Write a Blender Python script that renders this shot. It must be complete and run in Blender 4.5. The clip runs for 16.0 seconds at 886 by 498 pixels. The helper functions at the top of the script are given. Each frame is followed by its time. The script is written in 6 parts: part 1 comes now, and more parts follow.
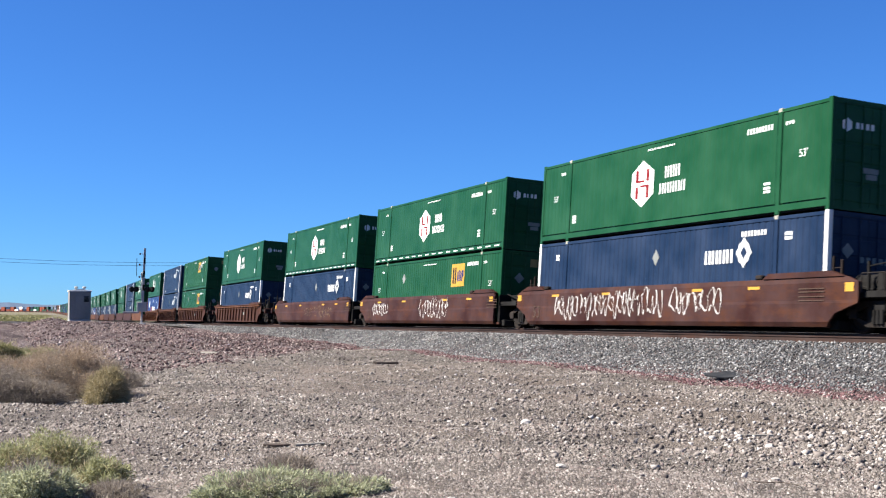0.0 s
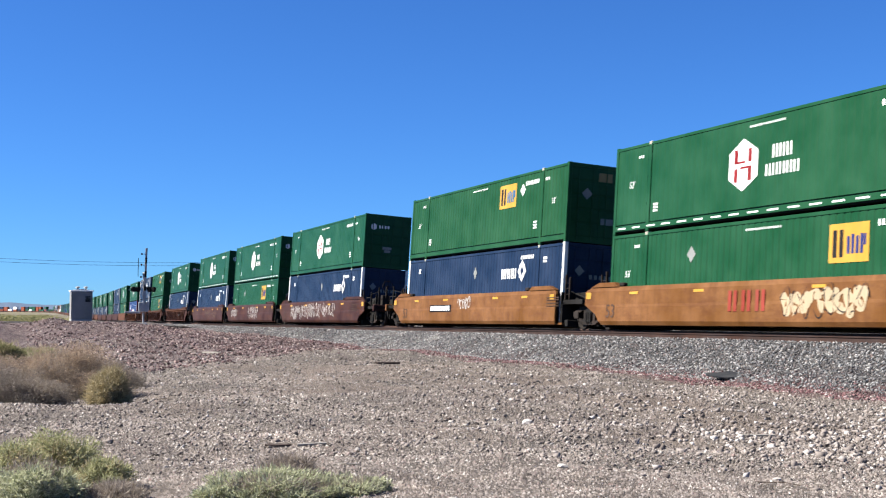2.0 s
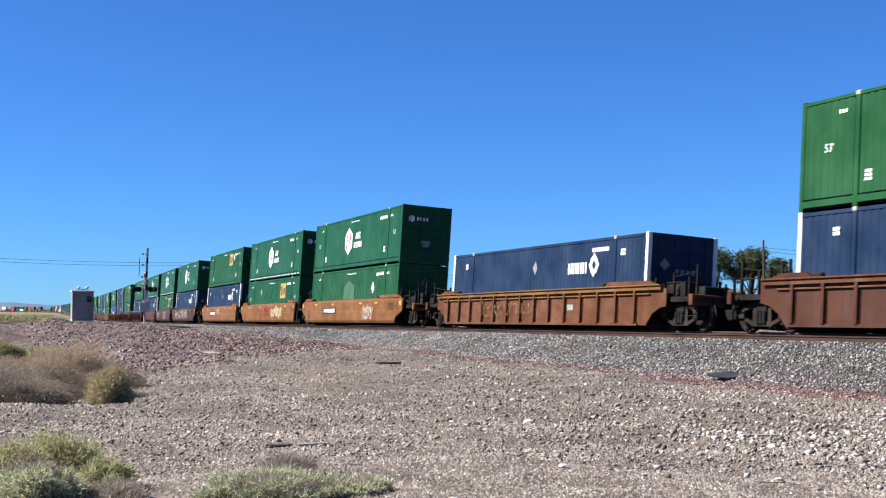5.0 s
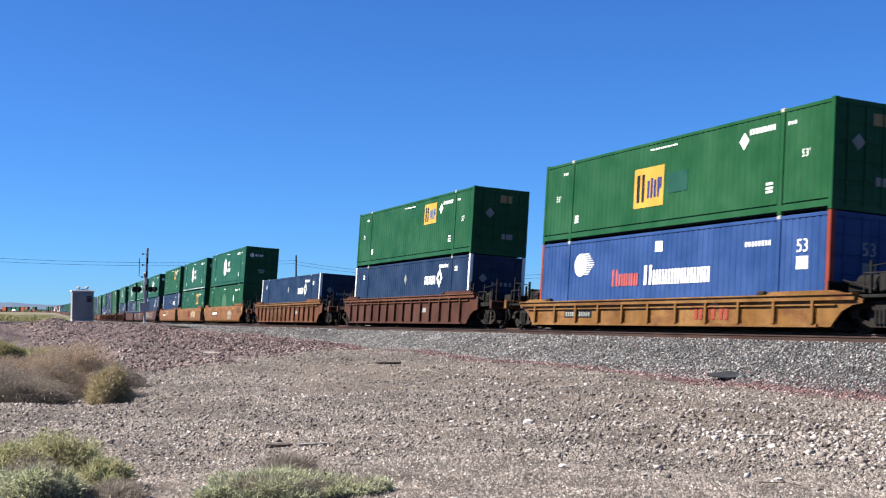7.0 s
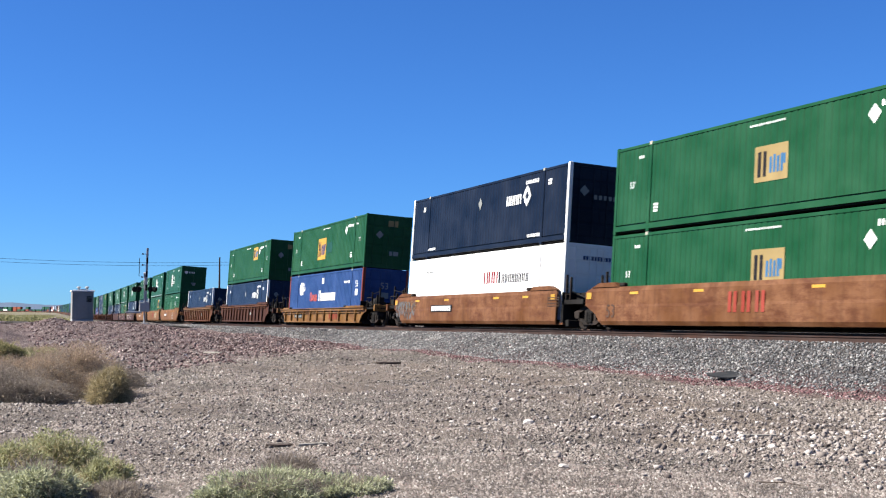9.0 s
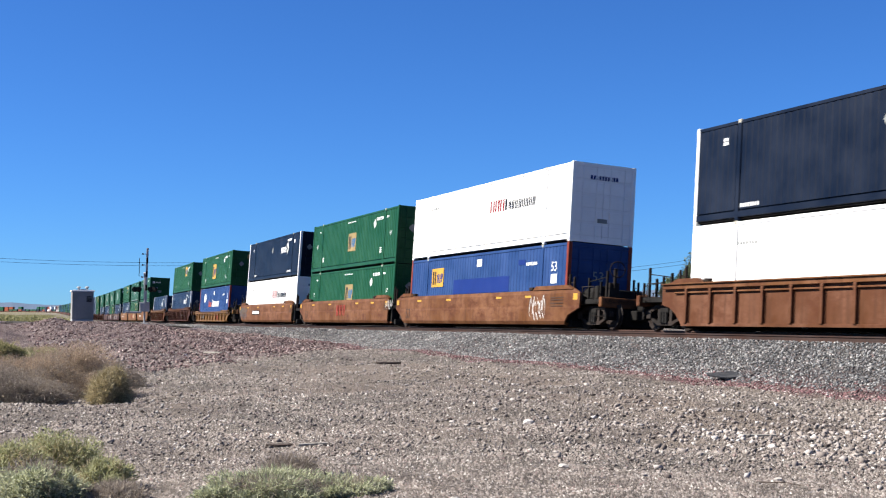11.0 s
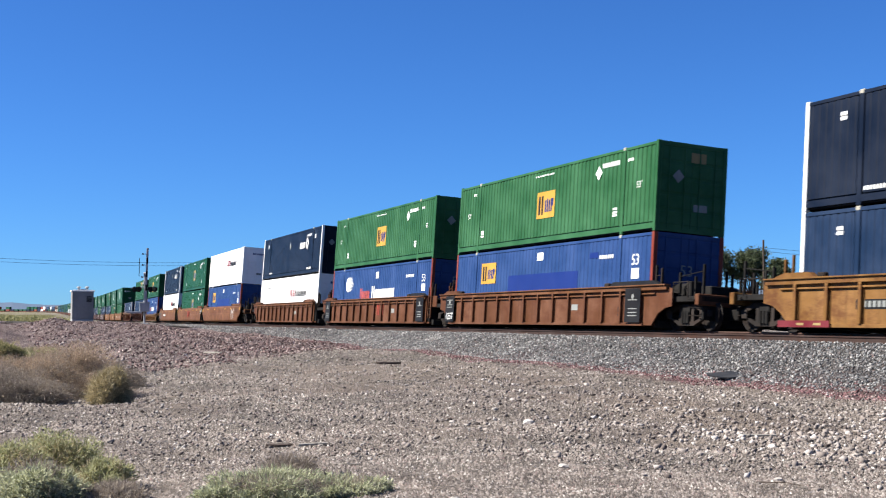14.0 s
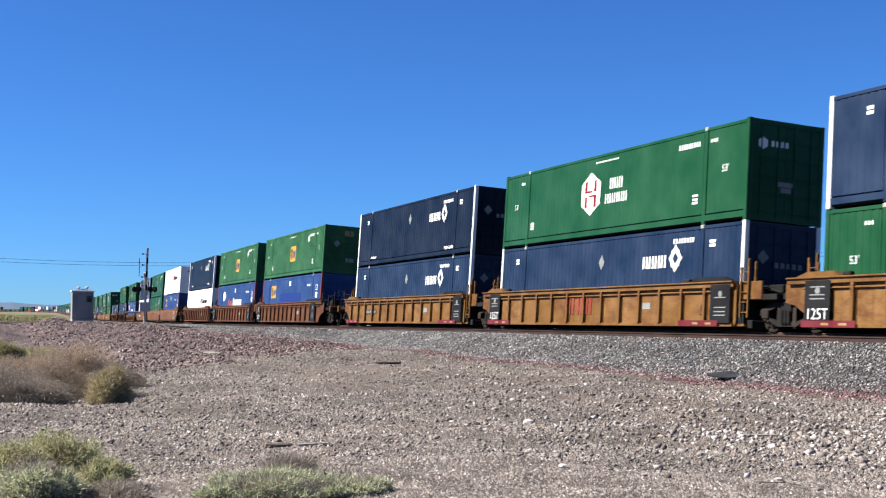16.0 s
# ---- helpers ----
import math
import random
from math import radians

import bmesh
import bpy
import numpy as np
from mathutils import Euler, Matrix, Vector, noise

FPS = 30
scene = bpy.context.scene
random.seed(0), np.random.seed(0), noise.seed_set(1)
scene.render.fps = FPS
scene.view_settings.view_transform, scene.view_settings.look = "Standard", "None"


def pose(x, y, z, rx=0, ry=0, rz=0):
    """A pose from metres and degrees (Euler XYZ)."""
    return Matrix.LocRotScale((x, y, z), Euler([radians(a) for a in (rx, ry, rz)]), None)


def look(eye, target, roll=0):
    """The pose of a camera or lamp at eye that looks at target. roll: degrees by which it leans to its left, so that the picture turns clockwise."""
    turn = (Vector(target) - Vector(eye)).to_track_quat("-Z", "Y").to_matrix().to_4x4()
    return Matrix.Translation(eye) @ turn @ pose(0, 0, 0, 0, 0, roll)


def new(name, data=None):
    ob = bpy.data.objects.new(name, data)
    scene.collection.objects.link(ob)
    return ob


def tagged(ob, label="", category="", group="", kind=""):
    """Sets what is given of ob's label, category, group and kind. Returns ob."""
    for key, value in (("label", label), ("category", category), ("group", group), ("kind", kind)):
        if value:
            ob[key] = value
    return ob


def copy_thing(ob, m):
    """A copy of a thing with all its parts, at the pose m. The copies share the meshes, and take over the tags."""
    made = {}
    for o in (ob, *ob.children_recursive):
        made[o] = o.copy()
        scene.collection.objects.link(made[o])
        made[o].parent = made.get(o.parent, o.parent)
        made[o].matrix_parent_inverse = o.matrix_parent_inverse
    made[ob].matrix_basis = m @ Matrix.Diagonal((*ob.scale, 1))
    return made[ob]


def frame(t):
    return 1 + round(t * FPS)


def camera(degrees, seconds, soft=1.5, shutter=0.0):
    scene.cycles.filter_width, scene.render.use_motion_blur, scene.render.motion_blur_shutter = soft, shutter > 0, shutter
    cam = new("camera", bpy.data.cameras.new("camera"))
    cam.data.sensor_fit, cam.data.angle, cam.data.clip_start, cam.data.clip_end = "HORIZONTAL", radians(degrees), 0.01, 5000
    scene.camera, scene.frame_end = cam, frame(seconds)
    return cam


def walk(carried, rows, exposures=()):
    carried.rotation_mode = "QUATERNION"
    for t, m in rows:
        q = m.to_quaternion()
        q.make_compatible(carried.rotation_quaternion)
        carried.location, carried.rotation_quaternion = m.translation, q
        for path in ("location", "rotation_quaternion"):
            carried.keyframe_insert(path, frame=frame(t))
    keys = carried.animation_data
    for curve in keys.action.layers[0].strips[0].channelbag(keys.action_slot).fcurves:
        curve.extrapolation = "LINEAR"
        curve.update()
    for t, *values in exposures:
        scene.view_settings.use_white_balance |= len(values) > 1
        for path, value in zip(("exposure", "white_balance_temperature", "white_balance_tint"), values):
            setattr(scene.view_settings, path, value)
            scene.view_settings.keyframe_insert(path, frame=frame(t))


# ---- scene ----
# ---------------------------------------------------------------- camera
cam = camera(39.115, 16.0, soft=1.15, shutter=0.12)
EYE = Vector((0.0, -22.229, 0.384))


def sight(yaw, pitch=3.2367):
    a, b = radians(yaw), radians(pitch)
    return EYE + 10 * Vector((-math.sin(a) * math.cos(b), math.cos(a) * math.cos(b), math.sin(b)))


YAW = 66.7355
walk(cam, [(t, look(EYE, sight(YAW - d), 0.08)) for t, d in
           ((0.0, 0.117), (1.0, 0.078), (2.0, 0.047), (3.0, 0.034), (4.0, 0.005), (5.0, 0.0), (16.0, 0.0))],
     exposures=[(0.0, 1.61), (7.0, 1.58), (9.0, 1.55), (11.5, 1.49), (16.0, 1.51)])

# ---------------------------------------------------------------- light
SUN_FROM = Vector((-0.34, -0.94, 0.0)).normalized()
SUN_UP = 43.0
world = bpy.data.worlds.new("sky")
scene.world = world
world.use_nodes = True
wn = world.node_tree.nodes
sky = wn.new("ShaderNodeTexSky")
sky.sky_type = "NISHITA"
sky.sun_disc = False
sky.sun_elevation = radians(SUN_UP)
sky.sun_rotation = math.atan2(SUN_FROM.x, SUN_FROM.y)
sky.altitude = 1500
sky.air_density, sky.dust_density, sky.ozone_density = 1.0, 0.12, 5.0
tint = wn.new("ShaderNodeMix")
tint.data_type, tint.blend_type = "RGBA", "MULTIPLY"
tint.inputs[0].default_value, tint.inputs[7].default_value = 1.0, (0.303, 0.607, 1.021, 1.0)
world.node_tree.links.new(sky.outputs[0], tint.inputs[6])
world.node_tree.links.new(tint.outputs[2], wn["Background"].inputs[0])
wn["Background"].inputs[1].default_value = 0.05
sun = new("sun", bpy.data.lights.new("sun", "SUN"))
sun.data.energy, sun.data.angle, sun.data.color = 5.0, radians(0.53), (1.0, 0.95, 0.87)
ray_dir = SUN_FROM * math.cos(radians(SUN_UP)) + Vector((0, 0, math.sin(radians(SUN_UP))))
sun.matrix_world = look(ray_dir * 60, (0, 0, 0))


# ---------------------------------------------------------------- materials
def nodes_of(name):
    m = bpy.data.materials.new(name)
    m.use_nodes = True
    n, l = m.node_tree.nodes, m.node_tree.links
    return m, n, l, n["Principled BSDF"]


def noise_tex(n, l, scale, detail=5.0, coords="Object", stretch=None, rough=0.6):
    tc = n.new("ShaderNodeTexCoord")
    src = tc.outputs[coords]
    if stretch:
        mp = n.new("ShaderNodeMapping")
        mp.inputs["Scale"].default_value = stretch
        l.new(src, mp.inputs[0])
        src = mp.outputs[0]
    t = n.new("ShaderNodeTexNoise")
    t.inputs["Scale"].default_value, t.inputs["Detail"].default_value, t.inputs["Roughness"].default_value = scale, detail, rough
    l.new(src, t.inputs["Vector"])
    return t


def ramp(n, l, src, stops):
    r = n.new("ShaderNodeValToRGB")
    e = r.color_ramp.elements
    while len(e) < len(stops):
        e.new(0.5)
    for k, (p, c) in zip(e, stops):
        k.position, k.color = p, (c if len(c) == 4 else (*c, 1))
    l.new(src, r.inputs[0])
    return r


def mix(n, l, fac, a, b, kind="MIX"):
    m = n.new("ShaderNodeMix")
    m.data_type, m.blend_type = "RGBA", kind
    for sock, val in ((m.inputs[0], fac), (m.inputs[6], a), (m.inputs[7], b)):
        if isinstance(val, (int, float)):
            sock.default_value = val
        elif isinstance(val, tuple):
            sock.default_value = (*val, 1)
        else:
            l.new(val, sock)
    return m.outputs[2]


def bump(n, l, bsdf, src, strength, dist):
    b = n.new("ShaderNodeBump")
    b.inputs["Strength"].default_value, b.inputs["Distance"].default_value = strength, dist
    l.new(src, b.inputs["Height"])
    l.new(b.outputs[0], bsdf.inputs["Normal"])


def paint(name, col, rough=0.45, fade=0.25, grime=0.35, grime_col=(0.10, 0.075, 0.055), rust=0.0, metal=0.0):
    """Weathered paint: chalky fading, vertical dirt streaks, fine specks, a few rust patches."""
    m, n, l, b = nodes_of(name)
    big = noise_tex(n, l, 0.7, 4)
    pale = tuple(min(1, c * 1.25 + 0.02) for c in col)
    dark = tuple(c * 0.78 for c in col)
    c0 = mix(n, l, ramp(n, l, big.outputs[0], ((0.35, (0, 0, 0)), (0.7, (fade * 2, fade * 2, fade * 2)))).outputs[0], dark, pale)
    streak = noise_tex(n, l, 3.0, 6, stretch=(1.6, 1.6, 0.16))
    c1 = mix(n, l, ramp(n, l, streak.outputs[0], ((0.48, (0, 0, 0)), (0.78, (grime, grime, grime)))).outputs[0], c0, grime_col)
    speck = noise_tex(n, l, 26.0, 3)
    c2 = mix(n, l, ramp(n, l, speck.outputs[0], ((0.62, (0, 0, 0)), (0.80, (grime * 0.7,) * 3))).outputs[0], c1, grime_col)
    if rust > 0:
        rn = noise_tex(n, l, 1.3, 10, stretch=(0.55, 1, 1.3), rough=0.78)
        c2 = mix(n, l, ramp(n, l, rn.outputs[0], ((0.47, (0, 0, 0)), (0.62, (rust, rust, rust)))).outputs[0], c2, (0.061, 0.021, 0.009))
    l.new(c2, b.inputs["Base Color"])
    b.inputs["Roughness"].default_value, b.inputs["Metallic"].default_value = rough, metal
    b.inputs["Specular IOR Level"].default_value = 0.1
    bump(n, l, b, speck.outputs[0], 0.12, 0.004)
    return m


GREEN = paint("deep_green_paint", (0.0059, 0.0559, 0.0197), 0.42, 0.22, 0.14, (0.0119, 0.0267, 0.0149))
GREEN_DEEP = paint("grass_green_paint", (0.0068, 0.0572, 0.0173), 0.45, 0.25, 0.18, (0.0149, 0.0298, 0.0149))
GREEN_FADED = paint("sun_faded_green_paint", (0.0165, 0.0800, 0.0270), 0.5, 0.4, 0.25, (0.034, 0.090, 0.046))
BLUE = paint("dusty_blue_paint", (0.0062, 0.0185, 0.0480), 0.45, 0.3, 0.2, (0.022, 0.032, 0.050))
NAVY = paint("navy_paint", (0.0022, 0.0062, 0.0170), 0.42, 0.22, 0.14, (0.006, 0.011, 0.021))
COBALT = paint("cobalt_blue_paint", (0.0145, 0.0430, 0.1370), 0.48, 0.3, 0.2, (0.036, 0.052, 0.085))
COBALT_NEW = paint("fresh_cobalt_patch", (0.0093, 0.0250, 0.1400), 0.42, 0.1, 0.05)
WHITE_BOX = paint("white_container_paint", (0.80, 0.80, 0.78), 0.4, 0.1, 0.12, (0.45, 0.42, 0.38))
WHITE = paint("white_marking_paint", (0.7200, 0.7200, 0.6930), 0.5, 0.12, 0.2, (0.4, 0.4, 0.38))
GREY_MARK = paint("weathered_grey_marking", (0.1953, 0.2046, 0.1953), 0.6, 0.25, 0.3)
RED_POST = paint("faded_red_paint", (0.1833, 0.0333, 0.0200), 0.5, 0.3, 0.25)
RED_MARK = paint("red_marking_paint", (0.1845, 0.0093, 0.0111), 0.5, 0.2, 0.2)
BLACK_MARK = paint("black_marking_paint", (0.0089, 0.0089, 0.0108), 0.5, 0.2, 0.1)
NAVY_MARK = paint("blue_marking_paint", (0.0148, 0.0258, 0.1218), 0.5, 0.2, 0.1)
SKY_MARK = paint("light_blue_marking_paint", (0.0258, 0.1108, 0.2288), 0.5, 0.2, 0.1)
YELLOW_MARK = paint("yellow_marking_paint", (0.4241, 0.2356, 0.0353), 0.5, 0.25, 0.2)
WINE = paint("dark_red_strip", (0.105, 0.010, 0.015), 0.5, 0.3, 0.25, (0.04, 0.012, 0.012))
CREAM_MARK = paint("pale_yellow_marking_paint", (0.2436, 0.1772, 0.0738), 0.5, 0.25, 0.2)
TEAL = paint("teal_repair_patch", (0.0050, 0.0500, 0.0333), 0.5, 0.2, 0.1)
ORANGE_BOX = paint("orange_container_paint", (0.1833, 0.0400, 0.0117), 0.5, 0.3, 0.2)
WELL_RED = paint("red_brown_wagon_paint", (0.0280, 0.0075, 0.0053), 0.6, 0.45, 0.6, (0.0186, 0.0108, 0.0077), 0.7)
WELL_ORANGE = paint("orange_yellow_wagon_paint", (0.1231, 0.0492, 0.0101), 0.55, 0.45, 0.45, (0.0526, 0.0233, 0.0093), 0.48)
WELL_RUST = paint("rusty_orange_wagon_paint", (0.0998, 0.0378, 0.0108), 0.6, 0.55, 0.7, (0.0393, 0.0173, 0.0083), 0.95)
WELL_BROWN = paint("rust_brown_wagon_paint", (0.0767, 0.0266, 0.0087), 0.65, 0.55, 0.7, (0.0298, 0.0131, 0.0072), 0.85)
WELL_MAROON = paint("dark_brown_wagon_paint", (0.0399, 0.0133, 0.0075), 0.65, 0.35, 0.5, (0.0217, 0.0108, 0.0062), 0.6)
WELL_YELLOW = paint("yellow_wagon_paint", (0.1384, 0.0653, 0.0147), 0.5, 0.45, 0.5, (0.0417, 0.0208, 0.0095), 0.7)
IRON = paint("dark_oily_iron", (0.006, 0.0052, 0.0046), 0.85, 0.3, 0.4, (0.011, 0.008, 0.006))
IRON_DUSTY = paint("dusty_cast_iron", (0.011, 0.0085, 0.007), 0.9, 0.4, 0.5, (0.022, 0.015, 0.011), 0.12)
WHEEL_STEEL = paint("worn_wheel_steel", (0.012, 0.0095, 0.008), 0.7, 0.3, 0.4, (0.026, 0.018, 0.014), 0.2, 0.15)
CASTING = paint("pale_corner_casting", (0.2929, 0.2812, 0.2343), 0.6, 0.3, 0.4)
BLACK_PANEL = paint("black_stencil_panel", (0.007, 0.007, 0.008), 0.6, 0.2, 0.3, (0.014, 0.012, 0.011))
RAIL_SIDE = paint("rusty_rail_steel", (0.0714, 0.0419, 0.0324), 0.7, 0.3, 0.4, (0.0298, 0.0178, 0.0131), 0.3)
RAIL_TOP = paint("polished_rail_head", (0.2500, 0.2381, 0.2262), 0.28, 0.1, 0.1, (0.0595, 0.0476, 0.0358), 0, 0.9)
RAIL_SPARE = paint("dull_rust_rail", (0.0298, 0.0178, 0.0149), 0.85, 0.3, 0.4, (0.0214, 0.0137, 0.0119), 0.3)
TIE = paint("weathered_tie_timber", (0.0506, 0.0369, 0.0286), 0.85, 0.3, 0.4)
ALU = paint("galvanised_grey_steel", (0.36, 0.365, 0.37), 0.5, 0.25, 0.3, (0.2, 0.18, 0.16), 0.15, 0.2)
HUT_GREY = paint("silver_grey_hut_panel", (0.25, 0.24, 0.225), 0.5, 0.25, 0.3, (0.22, 0.2, 0.2))
POLE_WOOD = paint("weathered_pole_timber", (0.0595, 0.0447, 0.0328), 0.85, 0.3, 0.4)
LAMP_RED = paint("dark_red_lens", (0.0953, 0.0072, 0.0072), 0.2, 0.1, 0.05)
DRIFTWOOD = paint("sun_bleached_wood", (0.2858, 0.2619, 0.2262), 0.85, 0.3, 0.2)
DARK_WOOD = paint("dark_splintered_wood", (0.0595, 0.0447, 0.0358), 0.85, 0.3, 0.4)
DARK_STONE = paint("dark_basalt_stone", (0.0358, 0.0298, 0.0267), 0.9, 0.3, 0.3)
RUBBER = paint("torn_black_rubber", (0.0238, 0.0256, 0.0298), 0.55, 0.3, 0.2)


def dust(n, l, c):
    """Paler and darker drifts over the ground, a hand's width to a few paces across."""
    wide, small = noise_tex(n, l, 0.42, 4, stretch=(1.0, 1.5, 1.0)), noise_tex(n, l, 2.6, 5, rough=0.7)
    c = mix(n, l, 1.0, c, ramp(n, l, wide.outputs[0], ((0.30, (0.80, 0.79, 0.79)), (0.70, (1.20, 1.19, 1.16)))).outputs[0], "MULTIPLY")
    return mix(n, l, 1.0, c, ramp(n, l, small.outputs[0], ((0.30, (0.72, 0.71, 0.71)), (0.52, (1.0, 1.0, 1.0)), (0.72, (1.22, 1.21, 1.19)))).outputs[0], "MULTIPLY")


def per_island(name, stops, rough=0.9, thin=0.0, dusty=False):
    m, n, l, b = nodes_of(name)
    g = n.new("ShaderNodeNewGeometry")
    r = ramp(n, l, g.outputs["Random Per Island"], stops)
    t = noise_tex(n, l, 40.0, 3)
    c = mix(n, l, 0.35, r.outputs[0], t.outputs[0], "OVERLAY")
    c = dust(n, l, c) if dusty else c
    l.new(c, b.inputs["Base Color"])
    b.inputs["Roughness"].default_value = rough
    b.inputs["Specular IOR Level"].default_value = 0.25
    if thin:
        tr, ms = n.new("ShaderNodeBsdfTranslucent"), n.new("ShaderNodeMixShader")
        ms.inputs[0].default_value = thin
        l.new(c, tr.inputs[0])
        l.new(b.outputs[0], ms.inputs[1])
        l.new(tr.outputs[0], ms.inputs[2])
        l.new(ms.outputs[0], n["Material Output"].inputs[0])
    return m


BALLAST = per_island("grey_crushed_ballast", ((0.0, (0.030, 0.031, 0.033)), (0.3, (0.098, 0.100, 0.103)), (0.65, (0.170, 0.172, 0.175)), (0.76, (0.122, 0.090, 0.083)), (0.86, (0.215, 0.213, 0.209)), (1.0, (0.390, 0.383, 0.372))), dusty=True)
GRAVEL = per_island("mixed_desert_gravel", ((0.0, (0.050, 0.043, 0.039)), (0.25, (0.122, 0.103, 0.093)), (0.55, (0.192, 0.168, 0.153)), (0.78, (0.252, 0.225, 0.206)), (0.86, (0.148, 0.105, 0.098)), (0.93, (0.268, 0.243, 0.222)), (1.0, (0.400, 0.382, 0.356))), dusty=True)
BRICK_GRAVEL = per_island("brick_red_gravel", ((0.0, (0.050, 0.028, 0.030)), (0.5, (0.135, 0.068, 0.072)), (0.85, (0.195, 0.118, 0.120)), (1.0, (0.330, 0.290, 0.280))), dusty=True)
RED_GRAVEL = per_island("purple_red_volcanic_gravel", ((0.0, (0.0360, 0.0234, 0.0234)), (0.4, (0.1125, 0.0729, 0.0711)), (0.8, (0.2025, 0.1440, 0.1368)), (1.0, (0.3780, 0.3240, 0.3015))), dusty=True)
PALE_STONE = per_island("pale_broken_stone", ((0.0, (0.0816, 0.0673, 0.0615)), (0.4, (0.1714, 0.1479, 0.1346)), (0.8, (0.2550, 0.2264, 0.2088)), (1.0, (0.4386, 0.4131, 0.3943))), dusty=True)
SAGE = per_island("pale_sage_leaf", ((0.0, (0.1810, 0.1829, 0.0817)), (0.5, (0.2816, 0.2845, 0.1487)), (1.0, (0.3887, 0.3794, 0.2303))), 0.8, 0.4)
SAGE_GREY = per_island("grey_green_leaf", ((0.0, (0.205, 0.220, 0.122)), (0.5, (0.345, 0.358, 0.222)), (1.0, (0.490, 0.495, 0.345))), 0.8, 0.4)
STRAW = per_island("dry_straw_twig", ((0.0, (0.1976, 0.1602, 0.0859)), (0.5, (0.3345, 0.2795, 0.1602)), (1.0, (0.4713, 0.4025, 0.2578))), 0.85, 0.35)
DEAD = per_island("dead_brown_twig", ((0.0, (0.2156, 0.1514, 0.0977)), (0.5, (0.3306, 0.2503, 0.1860)), (1.0, (0.4600, 0.3590, 0.2522))), 0.85, 0.3)
DEAD_GREY = per_island("dead_grey_twig", ((0.0, (0.1437, 0.1184, 0.0975)), (0.5, (0.2352, 0.1984, 0.1634)), (1.0, (0.3528, 0.3008, 0.2465))), 0.85, 0.3)
LEAF = per_island("dark_green_tree_leaf", ((0.0, (0.030, 0.042, 0.020)), (0.5, (0.062, 0.082, 0.040)), (1.0, (0.105, 0.125, 0.068))), 0.7, 0.3)
BRUSH = per_island("far_green_brush", ((0.0, (0.1111, 0.1152, 0.0458)), (0.5, (0.1895, 0.1856, 0.0860)), (1.0, (0.2744, 0.2496, 0.1376))), 0.85, 0.4)


def ground_material():
    m, n, l, b = nodes_of("desert_gravel_ground")

    def zone(name):
        a = n.new("ShaderNodeAttribute")
        a.attribute_name = name
        return a.outputs["Fac"]
    pebble = n.new("ShaderNodeTexVoronoi")
    tc = n.new("ShaderNodeTexCoord")
    l.new(tc.outputs["Object"], pebble.inputs["Vector"])
    pebble.inputs["Scale"].default_value = 34.0
    small = n.new("ShaderNodeTexVoronoi")
    l.new(tc.outputs["Object"], small.inputs["Vector"])
    small.inputs["Scale"].default_value = 85.0
    hue = n.new("ShaderNodeSeparateColor")
    l.new(pebble.outputs["Color"], hue.inputs[0])
    hue2 = n.new("ShaderNodeSeparateColor")
    l.new(small.outputs["Color"], hue2.inputs[0])
    gravel = mix(n, l, 0.5, ramp(n, l, hue.outputs[0], ((0, (0.0551, 0.0466, 0.0411)), (0.5, (0.1462, 0.1294, 0.1143)), (0.85, (0.2096, 0.1922, 0.1700)), (1, (0.3753, 0.3670, 0.3341)))).outputs[0],
                 ramp(n, l, hue2.outputs[1], ((0, (0.0690, 0.0571, 0.0495)), (0.6, (0.1724, 0.1482, 0.1277)), (1, (0.2989, 0.2706, 0.2356)))).outputs[0])
    sand = mix(n, l, 0.4, (0.2300, 0.1900, 0.1585), ramp(n, l, hue2.outputs[0], ((0, (0.1700, 0.1370, 0.1134)), (1, (0.2650, 0.2300, 0.1995)))).outputs[0])
    grey = ramp(n, l, hue.outputs[1], ((0, (0.0410, 0.0404, 0.0415)), (0.5, (0.1084, 0.1038, 0.1036)), (0.9, (0.1700, 0.1586, 0.1554)), (1, (0.2931, 0.2710, 0.2619)))).outputs[0]
    purple = ramp(n, l, hue.outputs[2], ((0, (0.0787, 0.0581, 0.0589)), (0.5, (0.1608, 0.1176, 0.1164)), (0.85, (0.2258, 0.1745, 0.1688)), (1, (0.3421, 0.2943, 0.2801)))).outputs[0]
    red = ramp(n, l, hue.outputs[0], ((0, (0.0750, 0.0360, 0.0389)), (0.6, (0.1450, 0.0780, 0.0809)), (1, (0.2250, 0.1550, 0.1554)))).outputs[0]
    scrub = mix(n, l, noise_tex(n, l, 0.25, 6).outputs[0], (0.1437, 0.1176, 0.0833), (0.1149, 0.1118, 0.0604))
    c = mix(n, l, zone("sand"), gravel, sand)
    big = noise_tex(n, l, 0.35, 6)
    c = mix(n, l, ramp(n, l, big.outputs[0], ((0.40, (0, 0, 0)), (0.68, (0.45,) * 3))).outputs[0], c, mix(n, l, 0.5, sand, (0.2258, 0.1710, 0.1509)))
    c = mix(n, l, zone("purple"), c, purple)
    c = mix(n, l, zone("grey"), c, grey)
    c = dust(n, l, mix(n, l, zone("red"), c, red))
    c = mix(n, l, zone("scrub"), c, scrub)
    l.new(c, b.inputs["Base Color"])
    b.inputs["Roughness"].default_value = 0.95
    b.inputs["Specular IOR Level"].default_value = 0.2
    add = n.new("ShaderNodeMath")
    l.new(pebble.outputs["Distance"], add.inputs[0])
    l.new(small.outputs["Distance"], add.inputs[1])
    inv = n.new("ShaderNodeMath")
    inv.operation = "MULTIPLY"
    inv.inputs[1].default_value = -1.0
    l.new(add.outputs[0], inv.inputs[0])
    bump(n, l, b, inv.outputs[0], 1.0, 0.05)
    return m


